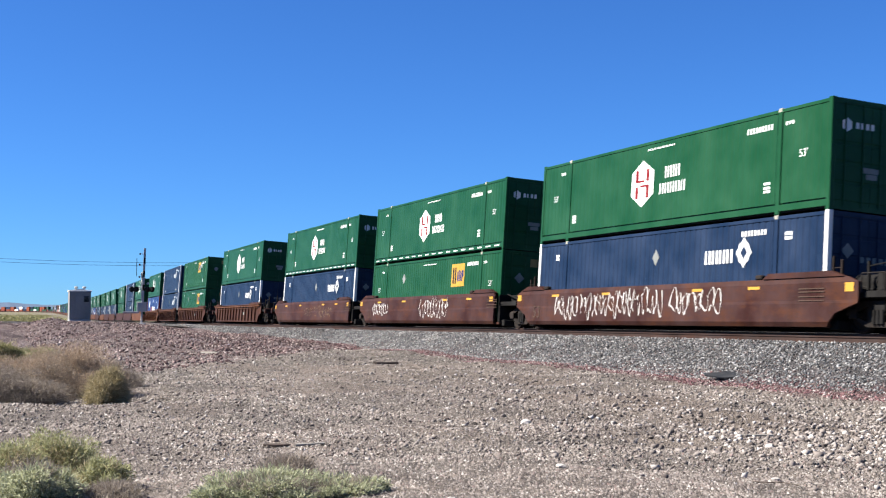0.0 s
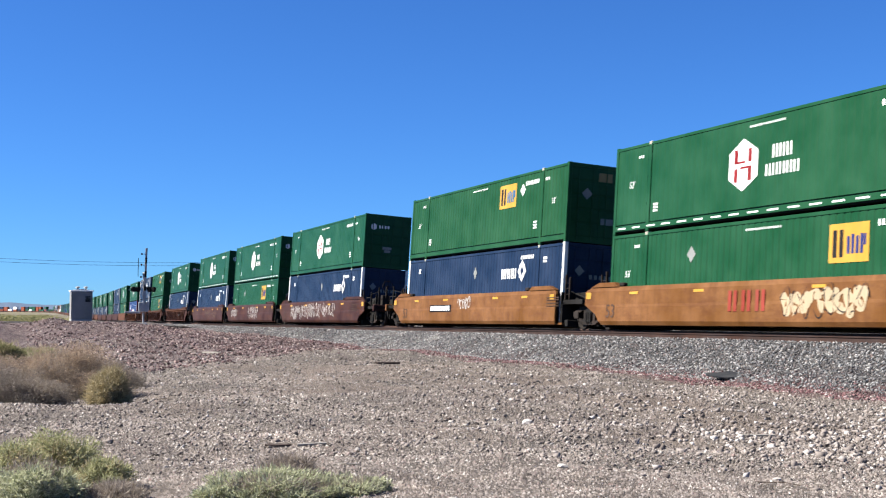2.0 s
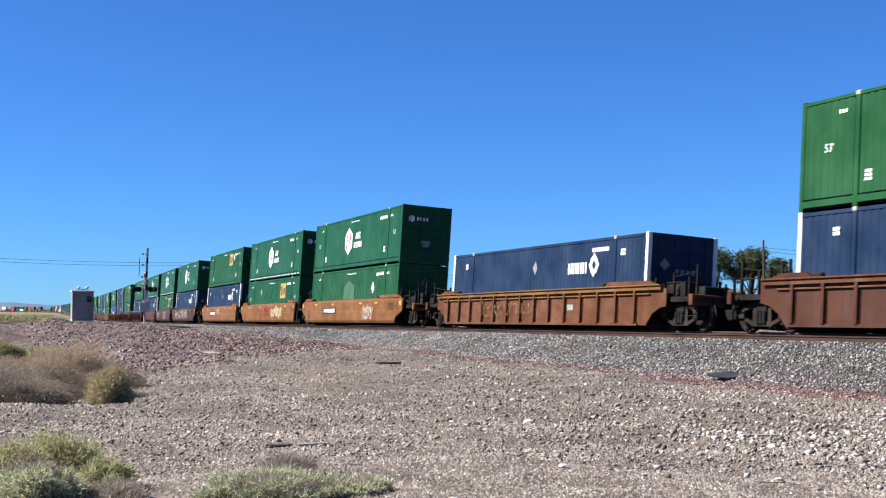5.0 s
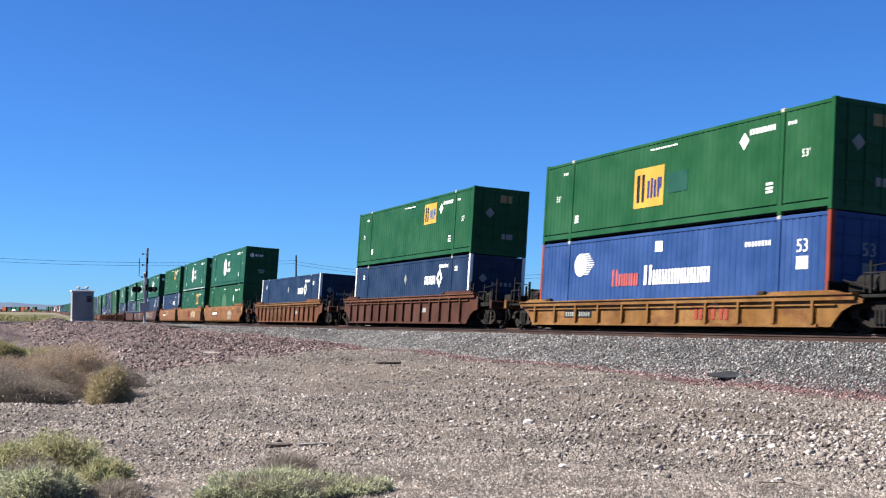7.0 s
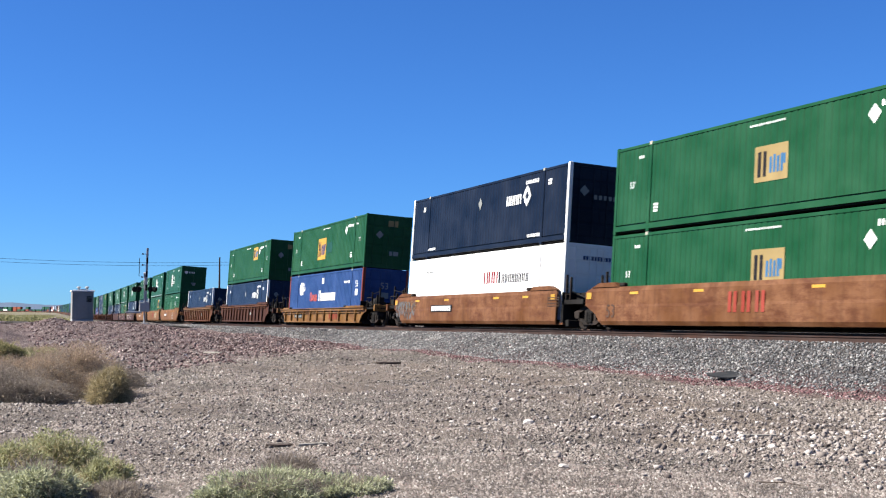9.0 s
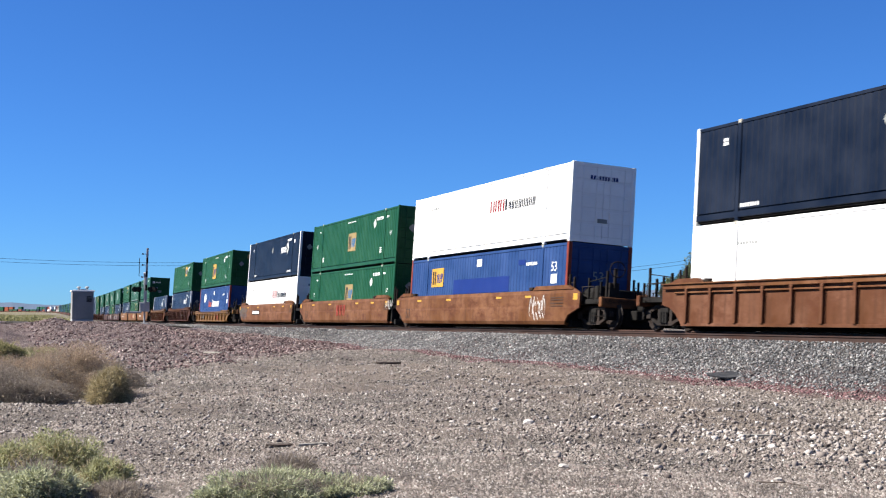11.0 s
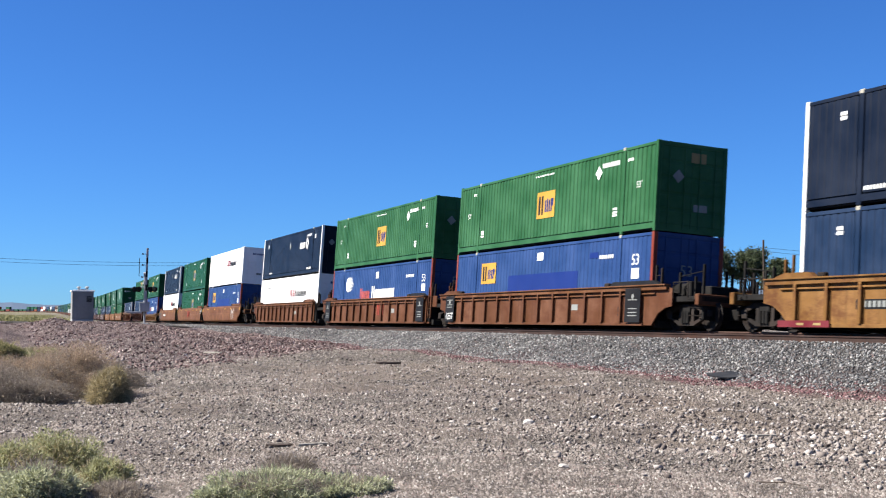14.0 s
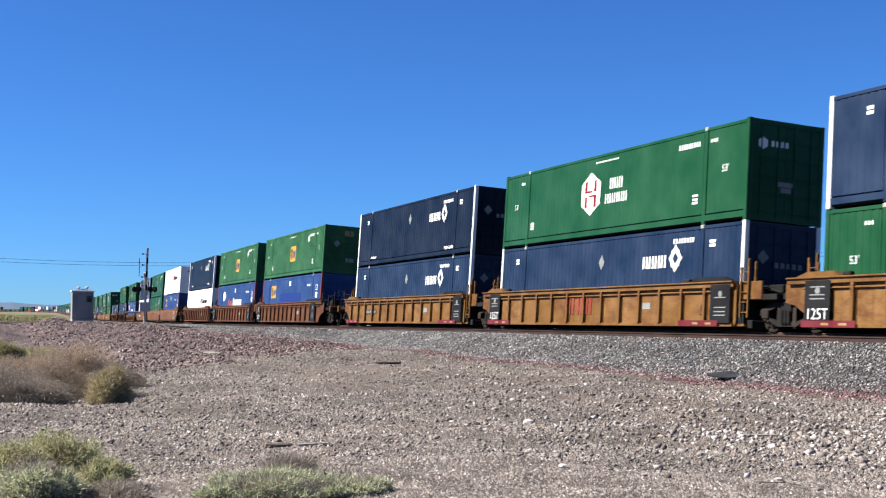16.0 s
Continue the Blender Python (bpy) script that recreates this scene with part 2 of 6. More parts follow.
GROUND = ground_material()
ASPHALT = paint("sun_bleached_asphalt", (0.1012, 0.0923, 0.0863), 0.9, 0.3, 0.3, (0.0714, 0.0595, 0.0536))
# Distance haze is painted into the hills' blue base colour.
HILL = paint("hill_painted_haze", (0.085, 0.118, 0.172), 1.0, 0.25, 0.2, (0.105, 0.138, 0.19))


# ---------------------------------------------------------------- mesh helpers
def boxes(rows, bevel=0.0):
    """One bmesh of boxes (x0, x1, y0, y1, z0, z1)."""
    bm = bmesh.new()
    for x0, x1, y0, y1, z0, z1 in rows:
        v = [bm.verts.new(p) for p in ((x0, y0, z0), (x1, y0, z0), (x1, y1, z0), (x0, y1, z0), (x0, y0, z1), (x1, y0, z1), (x1, y1, z1), (x0, y1, z1))]
        for f in ((0, 3, 2, 1), (4, 5, 6, 7), (0, 1, 5, 4), (1, 2, 6, 5), (2, 3, 7, 6), (3, 0, 4, 7)):
            bm.faces.new([v[i] for i in f])
    if bevel:
        bmesh.ops.bevel(bm, geom=bm.edges[:], offset=bevel, segments=1, affect="EDGES")
    return bm


def prism(poly, a, b, axis="y"):
    """A polygon of (u, v) swept from a to b: axis y takes (x, z), axis x takes (y, z), axis z takes (x, y)."""
    place = {"y": lambda u, v, w: (u, w, v), "x": lambda u, v, w: (w, u, v), "z": lambda u, v, w: (u, v, w)}[axis]
    bm = bmesh.new()
    lo = [bm.verts.new(place(u, v, a)) for u, v in poly]
    hi = [bm.verts.new(place(u, v, b)) for u, v in poly]
    bm.faces.new(lo)
    bm.faces.new(hi[::-1])
    for i in range(len(poly)):
        j = (i + 1) % len(poly)
        bm.faces.new((lo[i], hi[i], hi[j], lo[j]))
    bmesh.ops.recalc_face_normals(bm, faces=bm.faces[:])
    return bm


def tube(p, q, r, sides=8, r2=None):
    bm = bmesh.new()
    p, q = Vector(p), Vector(q)
    m = (q - p).to_track_quat("Z", "Y").to_matrix()
    r2 = r if r2 is None else r2
    rings = []
    for c, rad in ((p, r), (q, r2)):
        rings.append([bm.verts.new(c + m @ Vector((rad * math.cos(2 * math.pi * i / sides), rad * math.sin(2 * math.pi * i / sides), 0))) for i in range(sides)])
    for i in range(sides):
        j = (i + 1) % sides
        bm.faces.new((rings[0][i], rings[0][j], rings[1][j], rings[1][i]))
    bm.faces.new(rings[0][::-1])
    bm.faces.new(rings[1])
    return bm


def join(*bms):
    out = bmesh.new()
    for b in bms:
        me = bpy.data.meshes.new("tmp")
        b.to_mesh(me)
        b.free()
        out.from_mesh(me)
        bpy.data.meshes.remove(me)
    return out


def lathe(profile, axis_y=True, sides=24):
    """Revolve (radius, along) round the y axis."""
    bm = bmesh.new()
    rings = [[bm.verts.new((r * math.cos(2 * math.pi * i / sides), w, r * math.sin(2 * math.pi * i / sides))) for i in range(sides)] for r, w in profile]
    for a, b in zip(rings, rings[1:]):
        for i in range(sides):
            j = (i + 1) % sides
            bm.faces.new((a[i], a[j], b[j], b[i]))
    bm.faces.new(rings[0])
    bm.faces.new(rings[-1][::-1])
    bmesh.ops.recalc_face_normals(bm, faces=bm.faces[:])
    return bm


def mesh_of(name, bm, mat, smooth=False):
    me = bpy.data.meshes.new(name)
    bm.to_mesh(me)
    bm.free()
    me.materials.append(mat)
    if smooth:
        for p in me.polygons:
            p.use_smooth = True
    return me


def part(name, bm, mat, parent, label="", smooth=False):
    me = bm if isinstance(bm, bpy.types.Mesh) else mesh_of(name, bm, mat, smooth)
    ob = new(name, me)
    ob.parent = parent
    if label:
        ob["label"] = label
    return ob


def recolour(me, mat, cache={}):
    key = (me.name, mat.name)
    if key not in cache:
        c = me.copy()
        c.materials.clear()
        c.materials.append(mat)
        cache[key] = c
    return cache[key]


def fast_mesh(name, verts, tris, mat):
    """A triangle mesh straight from arrays."""
    me = bpy.data.meshes.new(name)
    nv, nf = len(verts), len(tris)
    me.vertices.add(nv)
    me.vertices.foreach_set("co", np.asarray(verts, dtype=np.float32).ravel())
    me.loops.add(nf * 3)
    me.loops.foreach_set("vertex_index", np.asarray(tris, dtype=np.int32).ravel())
    me.polygons.add(nf)
    me.polygons.foreach_set("loop_start", np.arange(0, nf * 3, 3, dtype=np.int32))
    me.update(calc_edges=True)
    me.validate()
    me.materials.append(mat)
    return me


def lettering(text, size, cache={}):
    """A flat mesh of text in the built-in font, in the x-z plane, facing -y, centred."""
    if (text, size) not in cache:
        cu = bpy.data.curves.new("text", "FONT")
        cu.body, cu.size, cu.align_x, cu.align_y, cu.resolution_u = text, size, "CENTER", "CENTER", 3
        ob = new("text", cu)
        me = bpy.data.meshes.new_from_object(ob.evaluated_get(bpy.context.evaluated_depsgraph_get()))
        bpy.data.objects.remove(ob)
        me.transform(Matrix.Rotation(radians(90), 4, "X"))
        cache[(text, size)] = me
    return cache[(text, size)]


# ---------------------------------------------------------------- the line of the track
CURVE, LEAN = 0.00062817, 3.787
S_ARC, S_BEND, R_BEND = 150.0, 1250.0, 1300.0
TABLE = [(0.0, 0.0, 0.0, 0.0)]


def heading(s):
    if s <= S_ARC:
        return CURVE * s
    if s <= S_BEND:
        return CURVE * S_ARC
    return CURVE * S_ARC - (s - S_BEND) / R_BEND


def climb(s):
    d = max(0.0, s - 260.0)
    return 0.0072 * d * d / (d + 120.0)


def lean(s):
    return LEAN * min(1.0, max(0.0, (260.0 - s) / 110.0))


STEP = 2.0
LINE_S, LINE_X, LINE_Y = [-160.0], [], []
x0 = math.sin(CURVE * 160) / CURVE
y0 = (1 - math.cos(CURVE * 160)) / CURVE
LINE_X.append(x0)
LINE_Y.append(y0)
while LINE_S[-1] < 2900:
    a = heading(LINE_S[-1] + STEP / 2)
    LINE_S.append(LINE_S[-1] + STEP)
    LINE_X.append(LINE_X[-1] - math.cos(a) * STEP)
    LINE_Y.append(LINE_Y[-1] + math.sin(a) * STEP)
LINE_S, LINE_X, LINE_Y = np.array(LINE_S), np.array(LINE_X), np.array(LINE_Y)


def on_track(s, up=0.0):
    """The pose at s metres along the track: x towards its near end, y away from the viewer, z up, leaning with the bank."""
    x, y = np.interp(s, LINE_S, LINE_X), np.interp(s, LINE_S, LINE_Y)
    return Matrix.Translation((x, y, climb(s))) @ Matrix.Rotation(-heading(s), 4, "Z") @ Matrix.Rotation(-radians(lean(s)), 4, "X") @ Matrix.Translation((0, 0, up))


# ---------------------------------------------------------------- ground
def smooth_step(a, b, v):
    t = np.clip((v - a) / (b - a), 0, 1)
    return t * t * (3 - 2 * t)


def lateral(x, y):
    return y - np.interp(-x, -LINE_X, LINE_Y)


def ground_z(x, y, fine=True):
    """Height of the ground: bed of the track, its slope, the low apron and the rise to the crossing."""
    d = lateral(x, y)
    s = -x
    rise = np.interp(s, [-400, 19, 29, 38, 54, 75, 90, 104, 112, 130, 260], [-1.25, -1.09, -0.98, -0.91, -0.80, -0.62, -0.47, -0.22, -0.16, -0.16, -0.16])
    low = np.interp(s, [-400, 26, 34, 45, 56, 66, 80, 96, 104, 112, 130, 260], [-1.2, -1.2, -1.12, -0.86, -0.45, -0.10, 0.02, 0.04, 0.02, 0.05, 0.1, 0.1])
    w = smooth_step(-5.0, -13.0, d)
    base = rise * (1 - w) + low * w
    a = np.abs(d)
    tilt = 0.066 * np.clip((260 - s) / 110, 0, 1)
    bed = np.where(d < 0, -0.275 + tilt * np.minimum(a, 1.6), -0.22 - tilt * np.minimum(a, 1.6)) - np.maximum(0, a - 1.9) / 2.9
    z = np.maximum(base, bed)
    far = np.maximum(0, np.hypot(x, y + 22) - 260)
    z = z + 0.0072 * far * far / (far + 120)
    dist = np.hypot(x, y + 22)
    keep = smooth_step(1.6, 3.0, a)
    z = z + keep * 0.15 * bumps(x / 7.3, y / 5.0) * np.clip(dist / 10, 0, 1)
    z = z + keep * (0.075 * bumps(x / 1.9 + 9, y / 1.5) + 0.036 * bumps(x / 0.85 + 31, y / 0.7))
    mound = smooth_step(40, 56, s) * (1 - smooth_step(70, 84, s)) * smooth_step(-9, -15, d)
    z = z + mound * (0.34 * bumps(x / 3.1, y / 1.9 + 4) + 0.16 * bumps(x / 1.1, y / 0.9) + 0.10)
    if fine:
        z = z + keep * 0.012 * bumps(x / 0.43, y / 0.43 + 3)
    return z


LATTICE = np.random.RandomState(5).rand(256, 256) * 2 - 1


def bumps(u, v):
    """Smooth value noise on arrays."""
    u, v = np.asarray(u, float), np.asarray(v, float)
    iu, iv = np.floor(u).astype(int), np.floor(v).astype(int)
    fu, fv = u - iu, v - iv
    fu, fv = fu * fu * (3 - 2 * fu), fv * fv * (3 - 2 * fv)
    g = lambda i, j: LATTICE[i % 256, j % 256]
    return (g(iu, iv) * (1 - fu) + g(iu + 1, iv) * fu) * (1 - fv) + (g(iu, iv + 1) * (1 - fu) + g(iu + 1, iv + 1) * fu) * fv


def spread(lo, hi, step, reach, growth=1.16):
    c = list(np.arange(lo, hi, step))
    d = step
    while c[-1] < reach:
        d *= growth
        c.append(c[-1] + d)
    d = step
    left = [c[0]]
    while left[-1] > -reach:
        d *= growth
        left.append(left[-1] - d)
    return np.array(left[:0:-1] + c)


def sandy(x, y):
    s, d = -x, lateral(x, y)
    v = smooth_step(0.15, 0.7, bumps(x / 5.2 + 3, y / 2.6 + 7)) * 0.6
    for cs, cd, ws, wd in ((33, -11.0, 7, 2.3), (26, -9.0, 4, 1.2), (13.8, -13.0, 1.3, 0.6), (20.6, -18.0, 1.2, 0.5), (18, -9.6, 2.5, 0.8)):
        v = v + 0.9 * np.exp(-(((s - cs) / ws) ** 2 + ((d - cd) / wd) ** 2))
    return np.clip(v, 0, 1)


def make_ground():
    xs = spread(-135.0, -4.0, 0.30, 4300)
    ys = spread(-23.0, 0.0, 0.16, 4300)
    gx, gy = np.meshgrid(xs, ys, indexing="ij")
    gz = ground_z(gx, gy)
    nx, ny = gx.shape
    verts = np.stack([gx.ravel(), gy.ravel(), gz.ravel()], 1)
    idx = np.arange(nx * ny).reshape(nx, ny)
    a, b, c, d = idx[:-1, :-1].ravel(), idx[1:, :-1].ravel(), idx[1:, 1:].ravel(), idx[:-1, 1:].ravel()
    tris = np.concatenate([np.stack([a, b, c], 1), np.stack([a, c, d], 1)])
    me = fast_mesh("ground", verts, tris, GROUND)
    me.polygons.foreach_set("use_smooth", np.ones(len(me.polygons), bool))
    x, y = verts[:, 0], verts[:, 1]
    dl, s = lateral(x, y), -x
    wob = 0.35 * bumps(x / 1.3, y / 1.3) + 0.2 * bumps(x / 0.5, y / 0.5)
    foot = np.interp(s, [0, 30, 55, 90, 120], [4.75, 4.65, 4.25, 3.4, 3.0])
    grey = 1 - smooth_step(-0.25, 0.25, np.abs(dl) - foot + wob)
    red = np.exp(-((np.abs(dl) - foot - 0.08 - 1.4 * wob) / 0.70) ** 2) * np.interp(s, [0, 45, 60, 80], [0.95, 0.9, 0.6, 0.2])
    toe = np.interp(dl, [-17, -14.5, -12, -9.7, -5], [34, 37.7, 42, 44.5, 52])
    purple = smooth_step(-1.2, 2.2, s - toe + 1.6 * bumps(x / 2, y / 2)) * (dl < 0) * (1 - smooth_step(120, 170, s))
    sand = sandy(x, y)
    scrub = smooth_step(122, 175, np.hypot(x, y + 22))
    for name, val in (("grey", grey), ("red", red), ("purple", purple * (1 - grey)), ("sand", np.clip(sand, 0, 1)), ("scrub", scrub * (1 - grey))):
        at = me.attributes.new(name, "FLOAT", "POINT")
        at.data.foreach_set("value", np.clip(val, 0, 1).astype(np.float32))
    ob = new("ground", me)
    tagged(ob, "dry stony desert ground with grey ballast bank and reddish gravel", "ground", kind="structure")


make_ground()


def stones(name, label, xs, ys, sizes, mat, seed):
    """Loose angular stones lying on the ground, as one object."""
    rs = np.random.RandomState(seed)
    n = len(xs)
    base = np.array([(1, 0, 0), (-1, 0, 0), (0, 1, 0), (0, -1, 0), (0, 0, 1), (0, 0, -1)], float)
    tri = np.array([(0, 2, 4), (2, 1, 4), (1, 3, 4), (3, 0, 4), (2, 0, 5), (1, 2, 5), (3, 1, 5), (0, 3, 5)])
    v = base[None] + rs.uniform(-0.42, 0.42, (n, 6, 3))
    v = v * (rs.uniform(0.48, 1.3, (n, 1, 3)) * sizes[:, None, None])
    q = rs.normal(size=(n, 4))
    q /= np.linalg.norm(q, axis=1)[:, None]
    w, a, b, c = q.T
    R = np.stack([1 - 2 * (b * b + c * c), 2 * (a * b - c * w), 2 * (a * c + b * w), 2 * (a * b + c * w), 1 - 2 * (a * a + c * c), 2 * (b * c - a * w),
                  2 * (a * c - b * w), 2 * (b * c + a * w), 1 - 2 * (a * a + b * b)], 1).reshape(n, 3, 3)
    v = np.einsum("nij,nkj->nki", R, v)
    v[:, :, 2] *= 0.75
    v += np.stack([xs, ys, ground_z(xs, ys) + sizes * 0.28], 1)[:, None, :]
    f = tri[None] + 6 * np.arange(n)[:, None, None]
    ob = new(name, fast_mesh(name, v.reshape(-1, 3), f.reshape(-1, 3), mat))
    tagged(ob, label, "gravel", kind="stuff")


def pebbles(name, label, xs, ys, sizes, mat, seed):
    """Small flat-bottomed pebbles, as one object."""
    r = np.random.RandomState(seed)
    n = len(xs)
    a = r.uniform(0, 6.283, n)[:, None] + np.array([0, 1.6, 3.1, 4.7]) + r.uniform(-0.35, 0.35, (n, 4))
    rad = sizes[:, None] * r.uniform(0.75, 1.35, (n, 4))
    z = ground_z(xs, ys)
    v = np.empty((n, 5, 3))
    v[:, :4, 0], v[:, :4, 1] = xs[:, None] + rad * np.cos(a), ys[:, None] + rad * np.sin(a)
    v[:, :4, 2] = (z - sizes * 0.3)[:, None]
    v[:, 4] = np.stack([xs + sizes * r.uniform(-0.4, 0.4, n), ys + sizes * r.uniform(-0.4, 0.4, n), z + sizes * r.uniform(0.5, 1.1, n)], 1)
    f = np.array([(0, 1, 4), (1, 2, 4), (2, 3, 4), (3, 0, 4)])[None] + 5 * np.arange(n)[:, None, None]
    tagged(new(name, fast_mesh(name, v.reshape(-1, 3), f.reshape(-1, 3), mat)), label, "gravel", kind="stuff")


rs = np.random.RandomState(11)


def strip(n, s0, s1, d0, d1):
    s = rs.uniform(s0, s1, n)
    d = rs.uniform(d0, d1, n)
    return -s, np.interp(s, -LINE_X, LINE_Y) + d


sx, sy = strip(43000, 16, 62, -4.40, -0.85)
sx2, sy2 = strip(16000, 62, 128, -4.0, -0.85)
sx, sy = np.concatenate([sx, sx2]), np.concatenate([sy, sy2])
stones("ballast_stones", "loose grey crushed stone on the track bank", sx, sy, rs.uniform(0.022, 0.046, len(sx)) * np.where(-sx > 62, 1.3, 1), BALLAST, 1)


def fan(n, near, away):
    """Places strewn over the apron, thinning with distance from the viewer."""
    az, far = np.radians(rs.uniform(46, 88, n)), near * (away / near) ** rs.rand(n)
    x, y = -far * np.sin(az), EYE.y + far * np.cos(az)
    ok = (lateral(x, y) < -4.4) & (rs.rand(n) > 0.94 * sandy(x, y))
    return x[ok], y[ok], far[ok]


sx, sy, far = fan(215000, 9.0, 52.0)
pebbles("gravel", "small mixed pebbles scattered over dry ground", sx, sy, (0.006 + 0.017 * rs.rand(len(sx)) ** 2.4) * (0.72 + far / 40), GRAVEL, 2)
sx, sy, far = fan(40000, 13.0, 50.0)
stones("desert_stones", "angular brown and grey stones strewn on dry ground", sx, sy, (0.008 + 0.026 * rs.rand(len(sx)) ** 3.6) * (0.60 + far / 34), GRAVEL, 6)
sx, sy = strip(9000, 14, 62, -5.25, -4.15)
sy = sy + 0.35 * bumps(sx / 1.3, sy / 1.3)
stones("red_gravel", "brick-red stones along the foot of the ballast bank", sx, sy, rs.uniform(0.016, 0.042, len(sx)), BRICK_GRAVEL, 7)
sx, sy = strip(30000, 34, 84, -18.5, -4)
d = lateral(sx, sy)
ok = -sx > np.interp(d, [-17, -14.5, -12, -9.7, -5], [34, 37.7, 42, 44.5, 52]) + 1.5 * bumps(sx / 2, sy / 2)
sx, sy = sx[ok], sy[ok]
stones("volcanic_gravel", "purple-red volcanic stones over the slope", sx, sy, 0.022 + 0.060 * rs.rand(len(sx)) ** 2.6, RED_GRAVEL, 3)
sx = np.concatenate([rs.normal(-12.5, 3.2, 6200), rs.normal(-21, 6, 3000)])
sy = np.concatenate([rs.normal(-10.6, 2.0, 6200), rs.normal(-9.2, 1.6, 3000)])
ok = (sy < -5.2) & (sy > -16) & (sx < -6)
stones("broken_stone", "pale broken stones spread on the shoulder", sx[ok], sy[ok], (0.012 + 0.048 * rs.rand(9200) ** 3.4)[ok], PALE_STONE, 4)


# ---------------------------------------------------------------- track
def make_track():
    track = new("railway_track", None)
    tagged(track, "rusty steel rails on timber ties in grey ballast", "railway track", kind="structure")
    prof = [(-0.075, -0.175), (-0.075, -0.155), (-0.012, -0.13), (-0.012, -0.045), (-0.036, -0.035), (-0.036, -0.004), (-0.028, 0.0), (0.028, 0.0), (0.036, -0.004), (0.036, -0.035), (0.012, -0.045), (0.012, -0.13), (0.075, -0.155), (0.075, -0.175)]
    stations = [on_track(s) for s in list(np.arange(-60, 270, 4.0)) + list(np.arange(270, 2000, 25.0))]
    for side in (-1, 1):
        for name, pick, mat, smooth in (("rail", prof, RAIL_SIDE, False), ("rail_head", [(-0.027, 0.002), (0.027, 0.002)], RAIL_TOP, False)):
            bm = bmesh.new()
            last = None
            for m in stations:
                ring = [bm.verts.new(m @ Vector((0, side * 0.755 + u, v))) for u, v in pick]
                if last:
                    for i in range(len(ring) - (name == "rail_head")):
                        j = (i + 1) % len(ring)
                        bm.faces.new((last[i], last[j], ring[j], ring[i]))
                last = ring
            bmesh.ops.recalc_face_normals(bm, faces=bm.faces[:])
            part(name, bm, mat, track)
    tie_me = mesh_of("tie", boxes([(-0.115, 0.115, -1.3, 1.3, -0.36, -0.178)], 0.012), TIE)
    for i in range(170):
        t = part("tie", tie_me, TIE, track)
        t.matrix_local = on_track(6 + i * 0.55)
    plates = boxes([(-0.09, 0.09, y - 0.17, y + 0.17, -0.18, -0.165) for y in (-0.755, 0.755)])
    plate_me = mesh_of("tie_plate", plates, RAIL_SIDE)
    for i in range(120):
        t = part("tie_plate", plate_me, RAIL_SIDE, track)
        t.matrix_local = on_track(14 + i * 0.55)


make_track()


def make_spare_rail():
    prof = [(-0.07, -0.17), (-0.07, -0.152), (-0.012, -0.13), (-0.012, -0.045), (-0.036, -0.035), (-0.036, 0.0), (0.036, 0.0), (0.036, -0.035), (0.012, -0.045), (0.012, -0.13), (0.07, -0.152), (0.07, -0.17)]
    bm = bmesh.new()
    last = None
    for s in np.arange(-40, 112, 2.0):
        m = on_track(s)
        ring = [bm.verts.new(m @ Vector((0, -1.72 + u + 0.03 * math.sin(s / 9), v - 0.115))) for u, v in prof]
        if last:
            for i in range(len(ring)):
                j = (i + 1) % len(ring)
                bm.faces.new((last[i], last[j], ring[j], ring[i]))
        else:
            bm.faces.new(ring)
        last = ring
    bm.faces.new(last[::-1])
    bmesh.ops.recalc_face_normals(bm, faces=bm.faces[:])
    tagged(new("spare_rail", mesh_of("spare_rail", bm, RAIL_SPARE)), "rusty brown spare rail lying along the ballast", "rail")


make_spare_rail()


# ---------------------------------------------------------------- containers
HALF, WIDE, TALL = 8.077, 1.295, 2.896
POST = 5.96
GEO = {}


def corrugated(x0, x1, z0, z1, y, depth, pitch=0.275):
    """A trapezoid-folded steel sheet between two posts; depth is signed along y, away from the outside."""
    bm = bmesh.new()
    n = max(1, round((x1 - x0) / pitch))
    p = (x1 - x0) / n
    pts = []
    for i in range(n):
        a = x0 + i * p
        pts += [(a, y), (a + 0.56 * p, y), (a + 0.66 * p, y + depth), (a + 0.90 * p, y + depth)]
    pts.append((x1, y))
    lo = [bm.verts.new((px, py, z0)) for px, py in pts]
    hi = [bm.verts.new((px, py, z1)) for px, py in pts]
    for i in range(len(pts) - 1):
        q = (lo[i], lo[i + 1], hi[i + 1], hi[i])
        bm.faces.new(q if depth > 0 else q[::-1])
    return bm


def geo(key, make, mat):
    if key not in GEO:
        GEO[key] = mesh_of(key, make(), mat)
    return recolour(GEO[key], mat)


FOLD = {"hexa": 0.006, "plain_white": 0.006, "navy": 0.011, "blue_up": 0.014, "ring": 0.016, "square_f": 0.026, "globe": 0.018, "square_blue": 0.018}


def side_sheet(sign, fold):
    y, d = sign * (WIDE - 0.022), -sign * fold
    return join(*[corrugated(a, b, 0.31, TALL - 0.13, y, d) for a, b in ((-HALF + 0.09, -POST - 0.12), (-POST + 0.12, POST - 0.12), (POST + 0.12, HALF - 0.09))])


def folded(x_back, x_low, x_high, z0, z1, n, pitch, tall):
    """Upright section of a plate with n raised bands, drawn from x_back outwards."""
    pts = [(x_back, z1), (x_back, z0), (x_low, z0)]
    for i in range(n):
        a = z0 + 0.08 + i * pitch
        pts += [(x_low, a), (x_high, a + 0.02), (x_high, a + tall - 0.02), (x_low, a + tall)]
    return pts + [(x_low, z1)]


def end_sheet():
    return prism(folded(-HALF + 0.075, -HALF + 0.050, -HALF + 0.028, 0.2, TALL - 0.14, 7, 0.35, 0.18), -WIDE + 0.14, WIDE - 0.14, "y")


